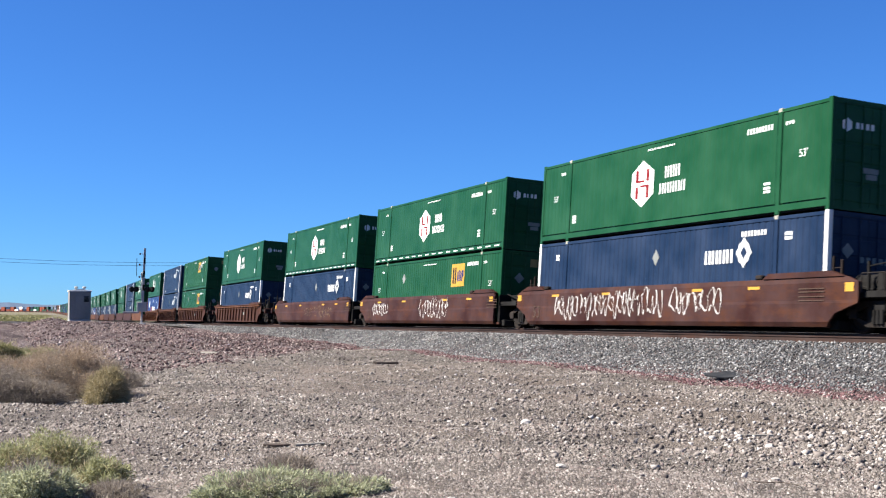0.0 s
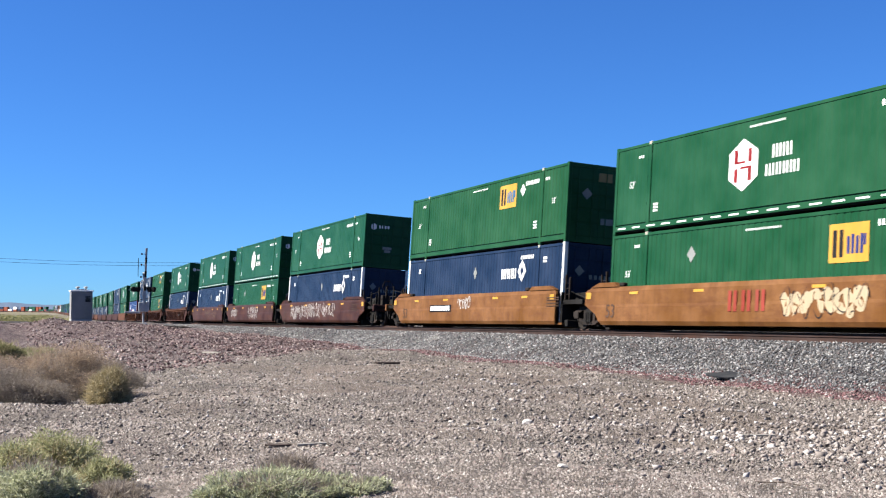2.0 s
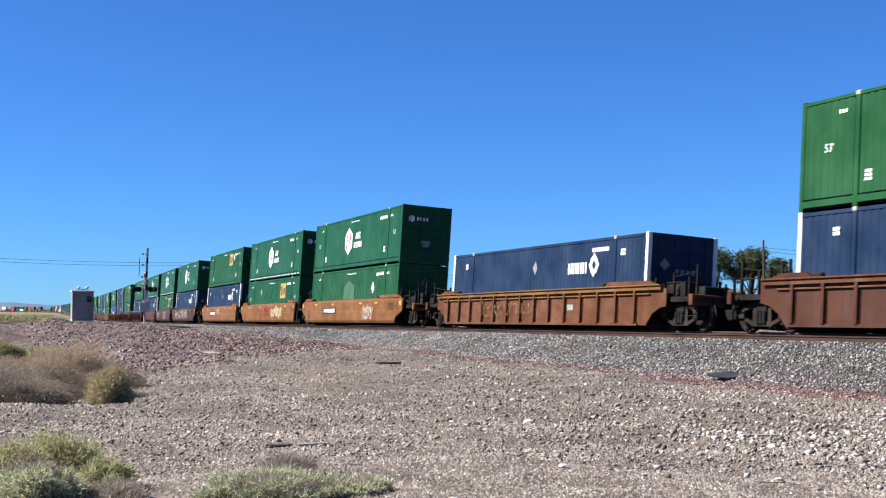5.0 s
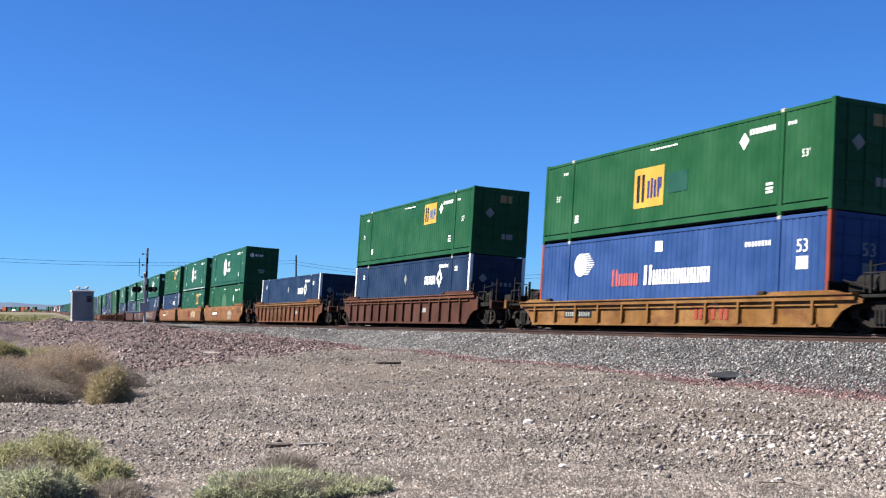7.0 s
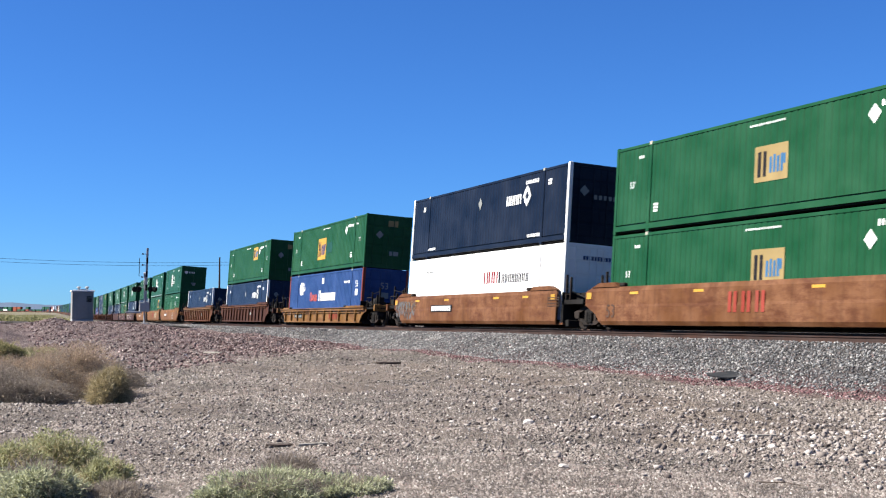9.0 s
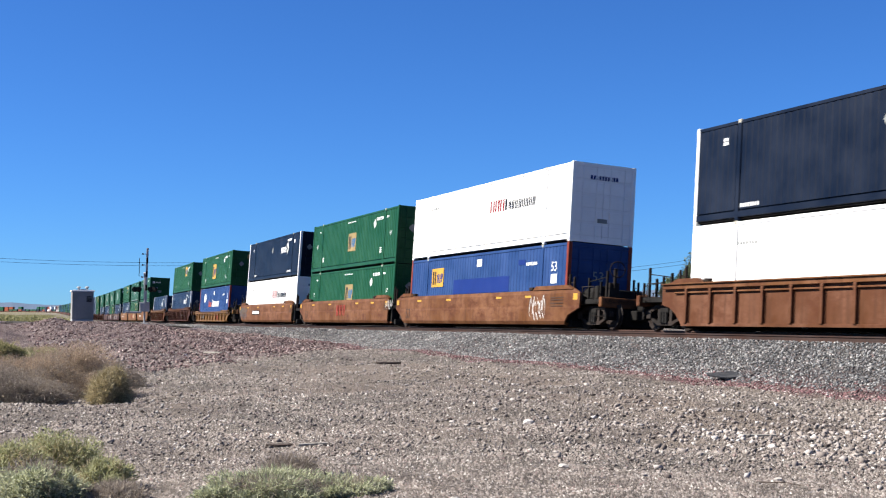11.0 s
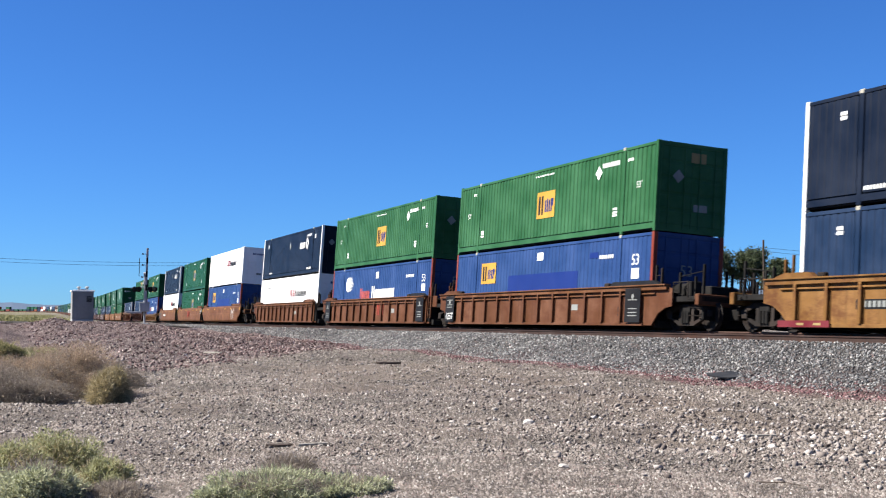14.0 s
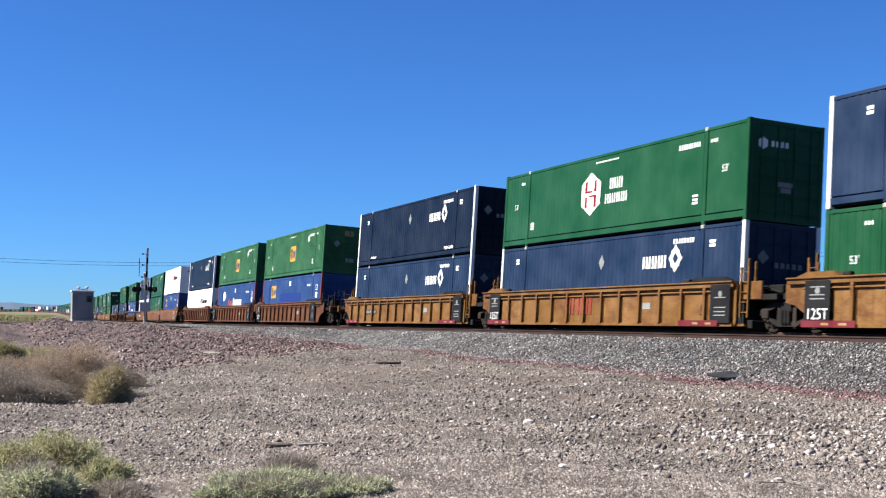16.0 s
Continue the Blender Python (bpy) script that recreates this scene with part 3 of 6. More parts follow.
def door_leaf(side):
    y0, y1 = (-WIDE + 0.13, -0.008) if side < 0 else (0.008, WIDE - 0.13)
    return prism(folded(HALF - 0.075, HALF - 0.036, HALF - 0.022, 0.17, TALL - 0.13, 5, 0.51, 0.42), y0, y1, "y")


def flat(poly, y=-WIDE + 0.014):
    return prism(poly, y, y + 0.004, "y")


def rect(x0, x1, z0, z1):
    return [(x0, z0), (x1, z0), (x1, z1), (x0, z1)]


def letters(x0, x1, z0, z1, n, gap=0.45, y=-WIDE + 0.014, jag=0.0):
    """n plain bars in a row, one for each illegible character."""
    p = (x1 - x0) / n
    return boxes([(x0 + i * p, x0 + (i + 1 - gap) * p, y, y + 0.004, z0, z1 - (jag if i % 3 == 1 else 0)) for i in range(n)])


def strokes(x0, x1, z0, z1, n, t, gap=0.25, y=-WIDE + 0.013):
    """n pairs of slim upright bars in a row, as boxes."""
    p = (x1 - x0) / n
    rows = []
    for i in range(n):
        a, b = x0 + i * p, x0 + (i + 1 - gap) * p
        rows += [(a, a + t, y, y + 0.004, z0, z1), (b - t, b, y, y + 0.004, z0, z1)]
    return rows


def blocks(x0, x1, z0, z1, n, gap, y=-WIDE + 0.014, jag=0.0):
    p = (x1 - x0) / n
    return [(x0 + i * p, x0 + (i + 1 - gap) * p, y, y + 0.004, z0, z1 - (jag if i % 3 == 1 else 0)) for i in range(n)]


def bars(name, rows, mat, parent, label):
    """Painted bars, each one a part."""
    for row in rows:
        part(name, boxes([row]), mat, parent, label)


def diamond(x, z, a, b):
    return [(x - a, z), (x, z - b), (x + a, z), (x, z + b)]


def say(text, size, x, z, mat, parent, y=-WIDE + 0.012, label=""):
    ob = part("marking", recolour(lettering(text, size), mat), mat, parent, label or "painted number " + text)
    ob.location = (x, y, z)
    return ob


def common_marks(c, mat, low):
    say("53'", 0.30, 6.98, 0.55 if low == "deep" else 1.56, mat, c)
    say("53'", 0.30, -6.98, 0.55 if low == "deep" else 1.56, mat, c)
    part("marking", letters(4.50, 5.70, 2.36, 2.52, 9), mat, c, "row of small white bars")
    part("marking", letters(-0.75, 0.84, 2.57, 2.63, 16), mat, c, "row of tiny white bars")
    part("marking", letters(6.2, 6.6, 2.40, 2.50, 3), mat, c)
    part("marking", letters(-6.65, -6.3, 2.40, 2.50, 3), mat, c)
    part("marking", boxes([(5.33, 5.62, -WIDE + 0.014, -WIDE + 0.018, z, z + 0.07) for z in (0.64, 0.74, 0.86)]), mat, c)
    part("marking", boxes([(-5.65, -5.40, -WIDE + 0.014, -WIDE + 0.018, z, z + 0.07) for z in (0.6, 0.7, 0.8)]), mat, c)


def ring(x, z, r0, r1, sides=12, squash=1.0, y=-WIDE + 0.013):
    bm = bmesh.new()
    a = [[bm.verts.new((x + r * math.sin(2 * math.pi * i / sides) * squash, y, z + r * math.cos(2 * math.pi * i / sides))) for i in range(sides)] for r in (r0, r1)]
    for i in range(sides):
        j = (i + 1) % sides
        bm.faces.new((a[0][i], a[1][i], a[1][j], a[0][j]))
    bmesh.ops.solidify(bm, geom=bm.faces[:], thickness=0.003)
    return bm


def hexagon(c):
    hexa = [(-1.02, 0.80), (-1.68, 1.18), (-1.68, 1.92), (-1.02, 2.30), (-0.34, 1.92), (-0.34, 1.18)]
    part("emblem", flat(hexa), WHITE, c, "white six-sided emblem")
    y = -WIDE + 0.009
    bars("emblem_bar", [(-1.42, -1.26, y, y + 0.004, 1.66, 2.0), (-0.78, -0.62, y, y + 0.004, 1.62, 2.0), (-1.42, -0.9, y, y + 0.004, 1.60, 1.66),
                          (-1.42, -1.26, y, y + 0.004, 1.08, 1.46), (-0.78, -0.62, y, y + 0.004, 1.08, 1.44), (-1.14, -0.62, y, y + 0.004, 1.44, 1.50)], RED_MARK, c, "red bar on the emblem")
    bars("emblem_bar", strokes(0.30, 1.20, 1.60, 1.97, 3, 0.075), WHITE, c, "white upright bar")
    bars("emblem_bar", strokes(0.02, 1.52, 1.12, 1.45, 5, 0.07), WHITE, c, "white upright bar")


def square_logo(c, x, z, w, h, ground, right=NAVY_MARK):
    part("emblem", flat(rect(x, x + w, z, z + h)), ground, c, "yellow square panel")
    y = -WIDE + 0.009
    bars("emblem_bar", [(x + 0.10 * w, x + 0.20 * w, y, y + 0.004, z + 0.14 * h, z + 0.84 * h), (x + 0.27 * w, x + 0.36 * w, y, y + 0.004, z + 0.14 * h, z + 0.84 * h)], BLACK_MARK, c, "black upright bar")
    bars("emblem_bar", [(x + (0.46 + 0.11 * i) * w, x + (0.53 + 0.11 * i) * w, y, y + 0.004, z + 0.22 * h, z + (0.66 + 0.05 * (i % 2)) * h) for i in range(4)] +
                         [(x + 0.87 * w, x + 0.93 * w, y, y + 0.004, z + 0.42 * h, z + 0.70 * h)], right, c, "blue upright bar")


def blue_logo(c, z=1.82, grey=True, low=False):
    bars("emblem_bar", strokes(2.68, 4.10, z - 0.15, z + 0.24, 4, 0.10, 0.18), WHITE, c, "white upright bar")
    part("emblem", join(ring(4.56, z + 0.12, 0.19, 0.43, 4, 0.86), ring(4.56, z + 0.12, 0.20, 0.35, 8, 0.86, -WIDE + 0.0095)), WHITE, c, "white open diamond ring")
    part("marking", flat(diamond(0.0, z + 0.18, 0.19, 0.26)), GREY_MARK, c, "grey diamond")
    part("marking", letters(4.42, 5.60, z + 0.56, z + 0.71, 8), WHITE, c)
    part("marking", boxes([(6.35, 6.65, -WIDE + 0.014, -WIDE + 0.018, q, q + 0.09) for q in (2.22, 2.34)]), WHITE, c)
    part("marking", boxes([(-6.72, -6.48, -WIDE + 0.014, -WIDE + 0.018, q, q + 0.09) for q in (2.22, 2.34)]), WHITE, c)
    if low:
        part("marking", letters(4.75, 5.9, 0.33, 0.46, 9), WHITE, c)
        part("marking", letters(-5.8, -4.9, 0.36, 0.47, 8), WHITE, c)


STYLES = {
    "hexa": (GREEN, GREEN, "dark green corrugated steel container with white emblem"),
    "square_a": (GREEN_DEEP, GREEN_DEEP, "green corrugated container with yellow square logo and teal patch"),
    "square_b": (GREEN_DEEP, GREEN_DEEP, "green corrugated container with yellow logo panel near one end"),
    "square_c": (GREEN, GREEN, "green corrugated container with pale yellow square logo"),
    "square_f": (GREEN_FADED, GREEN_FADED, "sun-faded light green container with yellow square logo"),
    "square_low": (GREEN, GREEN, "green corrugated container with yellow logo, sitting in a well"),
    "square_dn": (GREEN, GREEN, "green corrugated container with low yellow logo, in a well"),
    "faded": (GREEN_DEEP, GREEN_DEEP, "green corrugated container with painted-out faded logo"),
    "ring": (BLUE, WHITE, "dusty blue corrugated container with white corner posts"),
    "navy": (NAVY, WHITE, "dark navy corrugated container with white corner posts"),
    "blue_up": (BLUE, WHITE, "dusty blue container with white end posts, stacked on another"),
    "globe": (COBALT, RED_POST, "bright blue corrugated container with red corner posts"),
    "square_blue": (COBALT, RED_POST, "bright blue container with darker repainted patch and red posts"),
    "plain_white": (WHITE_BOX, WHITE_BOX, "clean white steel container with red and black bars"),
    "orange": (ORANGE_BOX, ORANGE_BOX, "plain orange steel shipping container"),
}


def make_container(style):
    body, post, label = STYLES[style]
    fold = FOLD.get(style, 0.015)
    c = new("shipping_container", None)
    tagged(c, label, "shipping container", "containers on the train")
    part("side_panel", geo("side_near%.3f" % fold, lambda: side_sheet(-1, fold), body), body, c)
    part("side_panel", geo("side_far%.3f" % fold, lambda: side_sheet(1, fold), body), body, c)
    part("end_wall", geo("end_wall", end_sheet, body), body, c)
    for s in (-1, 1):
        part("door", geo("door%d" % s, lambda: door_leaf(s), body), body, c)
        for k in (0.28, 0.85):
            part("lock_rod", geo("rod%d%s" % (s, k), lambda: tube((HALF - 0.005, s * k, 0.12), (HALF - 0.005, s * k, TALL - 0.1), 0.02, 6), body), body, c)
        part("top_rail", geo("top_rail%d" % s, lambda: boxes([(-HALF + 0.05, HALF - 0.05, min(s * (WIDE - 0.075), s * (WIDE - 0.004)), max(s * (WIDE - 0.075), s * (WIDE - 0.004)), TALL - 0.13, TALL - 0.035)], 0.008), body), body, c)
        part("bottom_rail", geo("bottom_rail%d" % s, lambda: boxes([(-HALF + 0.05, HALF - 0.05, min(s * (WIDE - 0.08), s * (WIDE - 0.006)), max(s * (WIDE - 0.08), s * (WIDE - 0.006)), 0.09, 0.265),
                                                                   (-HALF + 0.05, HALF - 0.05, min(s * (WIDE - 0.09), s * (WIDE - 0.075)), max(s * (WIDE - 0.09), s * (WIDE - 0.075)), 0.265, 0.32)], 0.006), body), body, c)
        for e in (-1, 1):
            part("corner_post", geo("post%d%d" % (s, e), lambda: boxes([(min(e * HALF, e * (HALF - 0.15)), max(e * HALF, e * (HALF - 0.15)), min(s * WIDE, s * (WIDE - 0.15)), max(s * WIDE, s * (WIDE - 0.15)), 0.0, TALL)], 0.012), post), post, c)
            part("lifting_post", geo("lift%d%d" % (s, e), lambda: boxes([(e * POST - 0.09, e * POST + 0.09, min(s * (WIDE - 0.002), s * (WIDE - 0.1)), max(s * (WIDE - 0.002), s * (WIDE - 0.1)), 0.02, TALL - 0.02)], 0.012), body), body, c)
            for z in (0.0, TALL - 0.12):
                part("corner_casting", geo("cast%d%d%.1f" % (s, e, z), lambda: boxes([(e * POST - 0.085, e * POST + 0.085, min(s * (WIDE + 0.004), s * (WIDE - 0.12)), max(s * (WIDE + 0.004), s * (WIDE - 0.12)), z, z + 0.118)], 0.015), CASTING if z else body), CASTING if z else body, c)
    part("roof", geo("roof", lambda: boxes([(-HALF + 0.06, HALF - 0.06, -WIDE + 0.07, WIDE - 0.07, TALL - 0.05, TALL - 0.018)] +
                                           [(-HALF + 0.4 + i * 0.5, -HALF + 0.65 + i * 0.5, -WIDE + 0.15, WIDE - 0.15, TALL - 0.018, TALL - 0.004) for i in range(31)]), body), body, c)
    part("floor", geo("floor", lambda: boxes([(-HALF + 0.06, HALF - 0.06, -WIDE + 0.07, WIDE - 0.07, 0.05, 0.17)]), IRON), IRON, c)
    for z0, z1 in ((0.02, 0.17), (TALL - 0.13, TALL - 0.012)):
        for e in (-1, 1):
            part("end_rail", geo("sill%.1f%d" % (z0, e), lambda: boxes([(min(e * (HALF - 0.1), e * (HALF - 0.012)), max(e * (HALF - 0.1), e * (HALF - 0.012)), -WIDE + 0.12, WIDE - 0.12, z0, z1)]), body), body, c)
    xe = HALF - 0.018
    if style == "hexa":
        common_marks(c, WHITE, "up")
        hexagon(c)
        part("marking", prism([(-0.95, 2.12), (-0.8, 2.03), (-0.65, 2.12), (-0.65, 2.3), (-0.8, 2.39), (-0.95, 2.3)], xe, xe + 0.004, "x"), WHITE, c, "small white six-sided mark on the door")
        part("marking", boxes([(xe, xe + 0.004, -0.52 + 0.16 * i, -0.42 + 0.16 * i, 2.14, 2.30) for i in range(4)]), WHITE, c)
        part("marking", boxes([(xe, xe + 0.004, -0.25, 0.3, 1.02, 1.16), (xe, xe + 0.004, -0.15, 0.2, 0.86, 1.0)]), GREY_MARK, c, "grey placard on the door")
    elif style.startswith("square") and body is not COBALT:
        low = style in ("square_low", "square_dn")
        common_marks(c, WHITE, "low" if low else "up")
        if style == "square_a":
            square_logo(c, -1.66, 0.78, 1.78, 1.28, YELLOW_MARK)
            part("marking", flat(rect(0.36, 1.46, 1.12, 1.75)), TEAL, c, "teal repaint patch")
        elif style == "square_b":
            square_logo(c, 2.10, 1.62, 1.56, 0.94, YELLOW_MARK, SKY_MARK)
        elif style == "square_low":
            square_logo(c, 2.75, 1.52, 1.45, 0.98, YELLOW_MARK)
        elif style == "square_dn":
            square_logo(c, -0.45, 1.05, 1.45, 0.98, CREAM_MARK, SKY_MARK)
        else:
            square_logo(c, -0.48, 0.98, 1.46, 1.0, YELLOW_MARK if style == "square_f" else CREAM_MARK, NAVY_MARK if style == "square_f" else SKY_MARK)
        part("marking", flat(diamond(4.25 if not style == "square_low" else -3.4, 2.22 if not low else 2.05, 0.23, 0.25)), WHITE if style != "square_low" else GREY_MARK, c, "white diamond placard")
        part("marking", prism([(-0.72, 1.8), (-0.5, 1.58), (-0.28, 1.8), (-0.5, 2.02)], xe, xe + 0.004, "x"), GREY_MARK, c, "grey diamond on the door")
        part("marking", boxes([(xe, xe + 0.004, -0.05, 0.5, 2.28, 2.6)]), CREAM_MARK, c)
        part("marking", boxes([(xe, xe + 0.004, 0.1, 0.6, 0.72, 0.95)]), GREY_MARK, c)
    elif style == "faded":
        common_marks(c, WHITE, "deep")
        part("marking", flat([(-1.3, 1.2), (0.75, 1.2), (0.75, 1.9), (-0.4, 2.25), (-1.3, 1.9)]), paint("ghost_of_old_logo", (0.0358, 0.1012, 0.0536), 0.6), c, "grey-green painted-out patch")
        part("marking", flat(diamond(4.0, 1.75, 0.24, 0.33)), WHITE, c, "white diamond placard")
        part("marking", prism([(-0.62, 0.8), (-0.4, 0.55), (-0.18, 0.8), (-0.4, 1.05)], xe, xe + 0.004, "x"), GREY_MARK, c)
    elif style in ("ring", "navy", "blue_up"):
        blue_logo(c, 1.85, low=style != "ring")
        part("marking", boxes([(xe, xe + 0.004, -0.25 + 0.2 * i, -0.12 + 0.2 * i, 1.62, 1.78) for i in range(5)]), GREY_MARK, c)
        part("marking", prism([(-0.85, 1.9), (-0.65, 1.7), (-0.45, 1.9), (-0.65, 2.1)], xe, xe + 0.004, "x"), GREY_MARK, c)
    elif style == "globe":
        part("emblem", flat([(-5.05 + 0.42 * math.cos(a), 2.0 + 0.40 * math.sin(a)) for a in np.linspace(0, 2 * math.pi, 20, endpoint=False)]), WHITE, c, "white globe emblem")
        y = -WIDE + 0.010
        bars("speed_line", [(-4.98, -4.05 - 0.09 * abs(i - 4.5), y, y + 0.004, 1.65 + 0.078 * i, 1.65 + 0.078 * i + 0.035) for i in range(10)], WHITE, c, "white speed line")
        bars("emblem_bar", strokes(-2.8, -2.40, 1.20, 1.75, 1, 0.12, 0.1) + strokes(-2.36, -1.1, 1.20, 1.60, 4, 0.10, 0.2), paint("faded_red_marking", (0.3691, 0.0714, 0.0536), 0.5), c, "faded red upright bar")
        bars("emblem_bar", strokes(-0.78, -0.30, 1.20, 1.82, 1, 0.15, 0.08) + strokes(-0.26, 2.88, 1.20, 1.66, 9, 0.115, 0.16), WHITE, c, "white upright bar")
        part("marking", flat(rect(-0.2, 0.22, 2.22, 2.55)), WHITE, c)
        part("marking", letters(4.5, 5.7, 2.12, 2.26, 8), WHITE, c)
        say("53", 0.5, 6.98, 2.02, WHITE, c)
        part("marking", flat(rect(6.75, 7.22, 1.42, 1.76)), WHITE, c, "white data panel")
        part("marking", boxes([(xe, xe + 0.004, -0.3, 0.2, 1.3, 1.62)]), GREY_MARK, c)
        ob = say("53", 0.5, 0, 0, GREY_MARK, c)
        ob.matrix_local = pose(xe + 0.006, -0.05, 1.95, 0, 0, 90)
    elif style == "square_blue":
        square_logo(c, -5.36, 1.56, 1.42, 0.84, YELLOW_MARK, NAVY_MARK)
        part("marking", flat(rect(-2.7, 3.1, 1.2, 1.82)), COBALT_NEW, c, "darker blue repaint patch")
        part("marking", flat(rect(3.9, 4.5, 2.2, 2.4)), COBALT_NEW, c)
        part("marking", flat(rect(-0.2, 0.3, 2.3, 2.6)), WHITE, c)
        part("marking", letters(4.6, 5.6, 2.15, 2.28, 7), WHITE, c)
        say("53", 0.5, 6.98, 2.02, WHITE, c)
        part("marking", flat(rect(6.75, 7.22, 1.42, 1.76)), WHITE, c)
        ob = say("53", 0.5, 0, 0, GREY_MARK, c)
        ob.matrix_local = pose(xe + 0.006, -0.05, 1.7, 0, 0, 90)
    elif style == "plain_white":
        bars("emblem_bar", strokes(0.84, 2.3, 1.56, 2.04, 3, 0.13, 0.16), RED_MARK, c, "red upright bar")
        bars("emblem_bar", blocks(2.30, 2.60, 1.56, 2.02, 1, 0.45) + strokes(2.62, 5.15, 1.56, 1.90, 8, 0.085, 0.26), BLACK_MARK, c, "black upright bar")
        part("marking", letters(-6.0, -4.9, 2.2, 2.3, 8), GREY_MARK, c)
        part("marking", boxes([(xe, xe + 0.004, -0.55 + 0.115 * i, -0.47 + 0.115 * i, 2.30, 2.45) for i in range(10)]), NAVY_MARK, c)
        part("marking", boxes([(xe, xe + 0.004, -0.2, 0.2, 0.75, 0.9)]), GREY_MARK, c)
    return c


# ---------------------------------------------------------------- well wagons
TRUCKS, WHEELSETS = [], []
AXLE, WHEEL_R = 0.89, 0.457


def wheelset_mesh():
    prof = [(0.075, -1.05), (0.095, -0.80), (WHEEL_R * 0.55, -0.80), (WHEEL_R * 0.82, -0.765), (WHEEL_R - 0.05, -0.825), (WHEEL_R, -0.82), (WHEEL_R, -0.72), (WHEEL_R + 0.026, -0.705), (WHEEL_R + 0.026, -0.685), (WHEEL_R * 0.8, -0.69), (0.12, -0.67), (0.08, -0.6)]
    return lathe(prof + [(r, -w) for r, w in prof[::-1]], sides=22)


def side_frame_mesh(y):
    """Cast bogie side: arched top member, dished bottom member, two columns and axle boxes."""
    s = -1 if y < 0 else 1
    f = y + s * 0.06
    bars_ = [prism(p, y - 0.06, y + 0.06, "y") for p in (
        [(-1.18, 0.42), (-1.18, 0.58), (-0.52, 0.78), (0.52, 0.78), (1.18, 0.58), (1.18, 0.42), (0.48, 0.65), (-0.48, 0.65)],
        [(-1.05, 0.47), (-0.42, 0.27), (0.42, 0.27), (1.05, 0.47), (0.92, 0.36), (0.40, 0.14), (-0.40, 0.14), (-0.92, 0.36)],
        [(-0.40, 0.26), (-0.26, 0.26), (-0.26, 0.66), (-0.40, 0.66)], [(0.26, 0.26), (0.40, 0.26), (0.40, 0.66), (0.26, 0.66)])]
    ends = boxes([(k - 0.15, k + 0.15, min(f, f + s * 0.05), max(f, f + s * 0.05), 0.34, 0.60) for k in (-AXLE, AXLE)], 0.02)
    return join(*bars_, ends)


def springs_mesh(y):
    s = -1 if y < 0 else 1
    return join(*[tube((k, y + s * 0.085, 0.22), (k, y + s * 0.085, 0.56), 0.062, 8) for k in (-0.14, 0.0, 0.14)])


def add_truck(car, x):
    t = part("truck", geo("bolster", lambda: boxes([(-0.22, 0.22, -1.1, 1.1, 0.50, 0.80), (-0.5, 0.5, -0.35, 0.35, 0.60, 0.84)], 0.02), IRON), IRON, car, "dusty cast-iron bogie")
    t.location = (x, 0, 0)
    for y in (-1.0, 1.0):
        part("side_frame", geo("sideframe%d" % y, lambda: side_frame_mesh(y), IRON_DUSTY), IRON_DUSTY, t)
        part("spring_nest", geo("springs%d" % y, lambda: springs_mesh(y), IRON), IRON, t)
    for k in (-AXLE, AXLE):
        w = part("wheelset", geo("wheelset", wheelset_mesh, WHEEL_STEEL), WHEEL_STEEL, t)
        w.location = (k, 0, WHEEL_R)
        WHEELSETS.append((w, k))


def scribble(seed, x0, x1, z0, z1, n, width):
    """Loose sprayed loops as thin ribbons on the wagon side."""
    r = random.Random(seed)
    bm = bmesh.new()
    y = -1.508
    step = (x1 - x0) / n
    for k in range(n):
        cx, cz = x0 + (k + 0.5) * step, (z0 + z1) / 2 + r.uniform(-0.06, 0.06)
        a, b = step * r.uniform(0.32, 0.62), (z1 - z0) / 2 * r.uniform(0.65, 1.0)
        t0, t1 = r.uniform(0, 6.28), r.uniform(3.6, 7.5)
        f, ph, m = r.choice((1, 2, 2, 3)), r.uniform(0, 6.28), r.uniform(0.15, 0.4)
        last = None
        for i in range(27):
            t = t0 + t1 * i / 26
            px = cx + a * math.cos(t) + m * a * math.cos(f * t + ph)
            pz = min(z1 + 0.03, max(z0 - 0.03, cz + b * math.sin(t) * (1 - m) + m * b * math.sin((f + 1) * t + ph)))
            tx, tz = -a * math.sin(t) - m * a * f * math.sin(f * t + ph), b * math.cos(t) * (1 - m) + m * b * (f + 1) * math.cos((f + 1) * t + ph)
            q = math.hypot(tx, tz) or 1
            w = width * (0.6 + 0.4 * math.sin(3 * t))
            nxt = [bm.verts.new((px - tz / q * w, y, pz + tx / q * w)), bm.verts.new((px + tz / q * w, y, pz - tx / q * w))]
            if last:
                bm.faces.new((last[0], last[1], nxt[1], nxt[0]))
            last = nxt
        y -= 0.0008
    return bm


def well_outline(low, rear=True):
    t = 0.93 if low else 1.36
    tail = [(9.05, t), (9.5, t - 0.14), (9.5, 0.70), (9.15, 0.66), (8.75, 0.50), (8.35, 0.12)] if rear else [(7.85, t), (8.0, t - 0.1), (8.0, 0.20), (7.92, 0.12)]
    return [(-9.35, 0.74), (-9.35, t - 0.14), (-9.0, t)] + tail + [(-8.25, 0.12), (-8.6, 0.46), (-8.95, 0.66)]


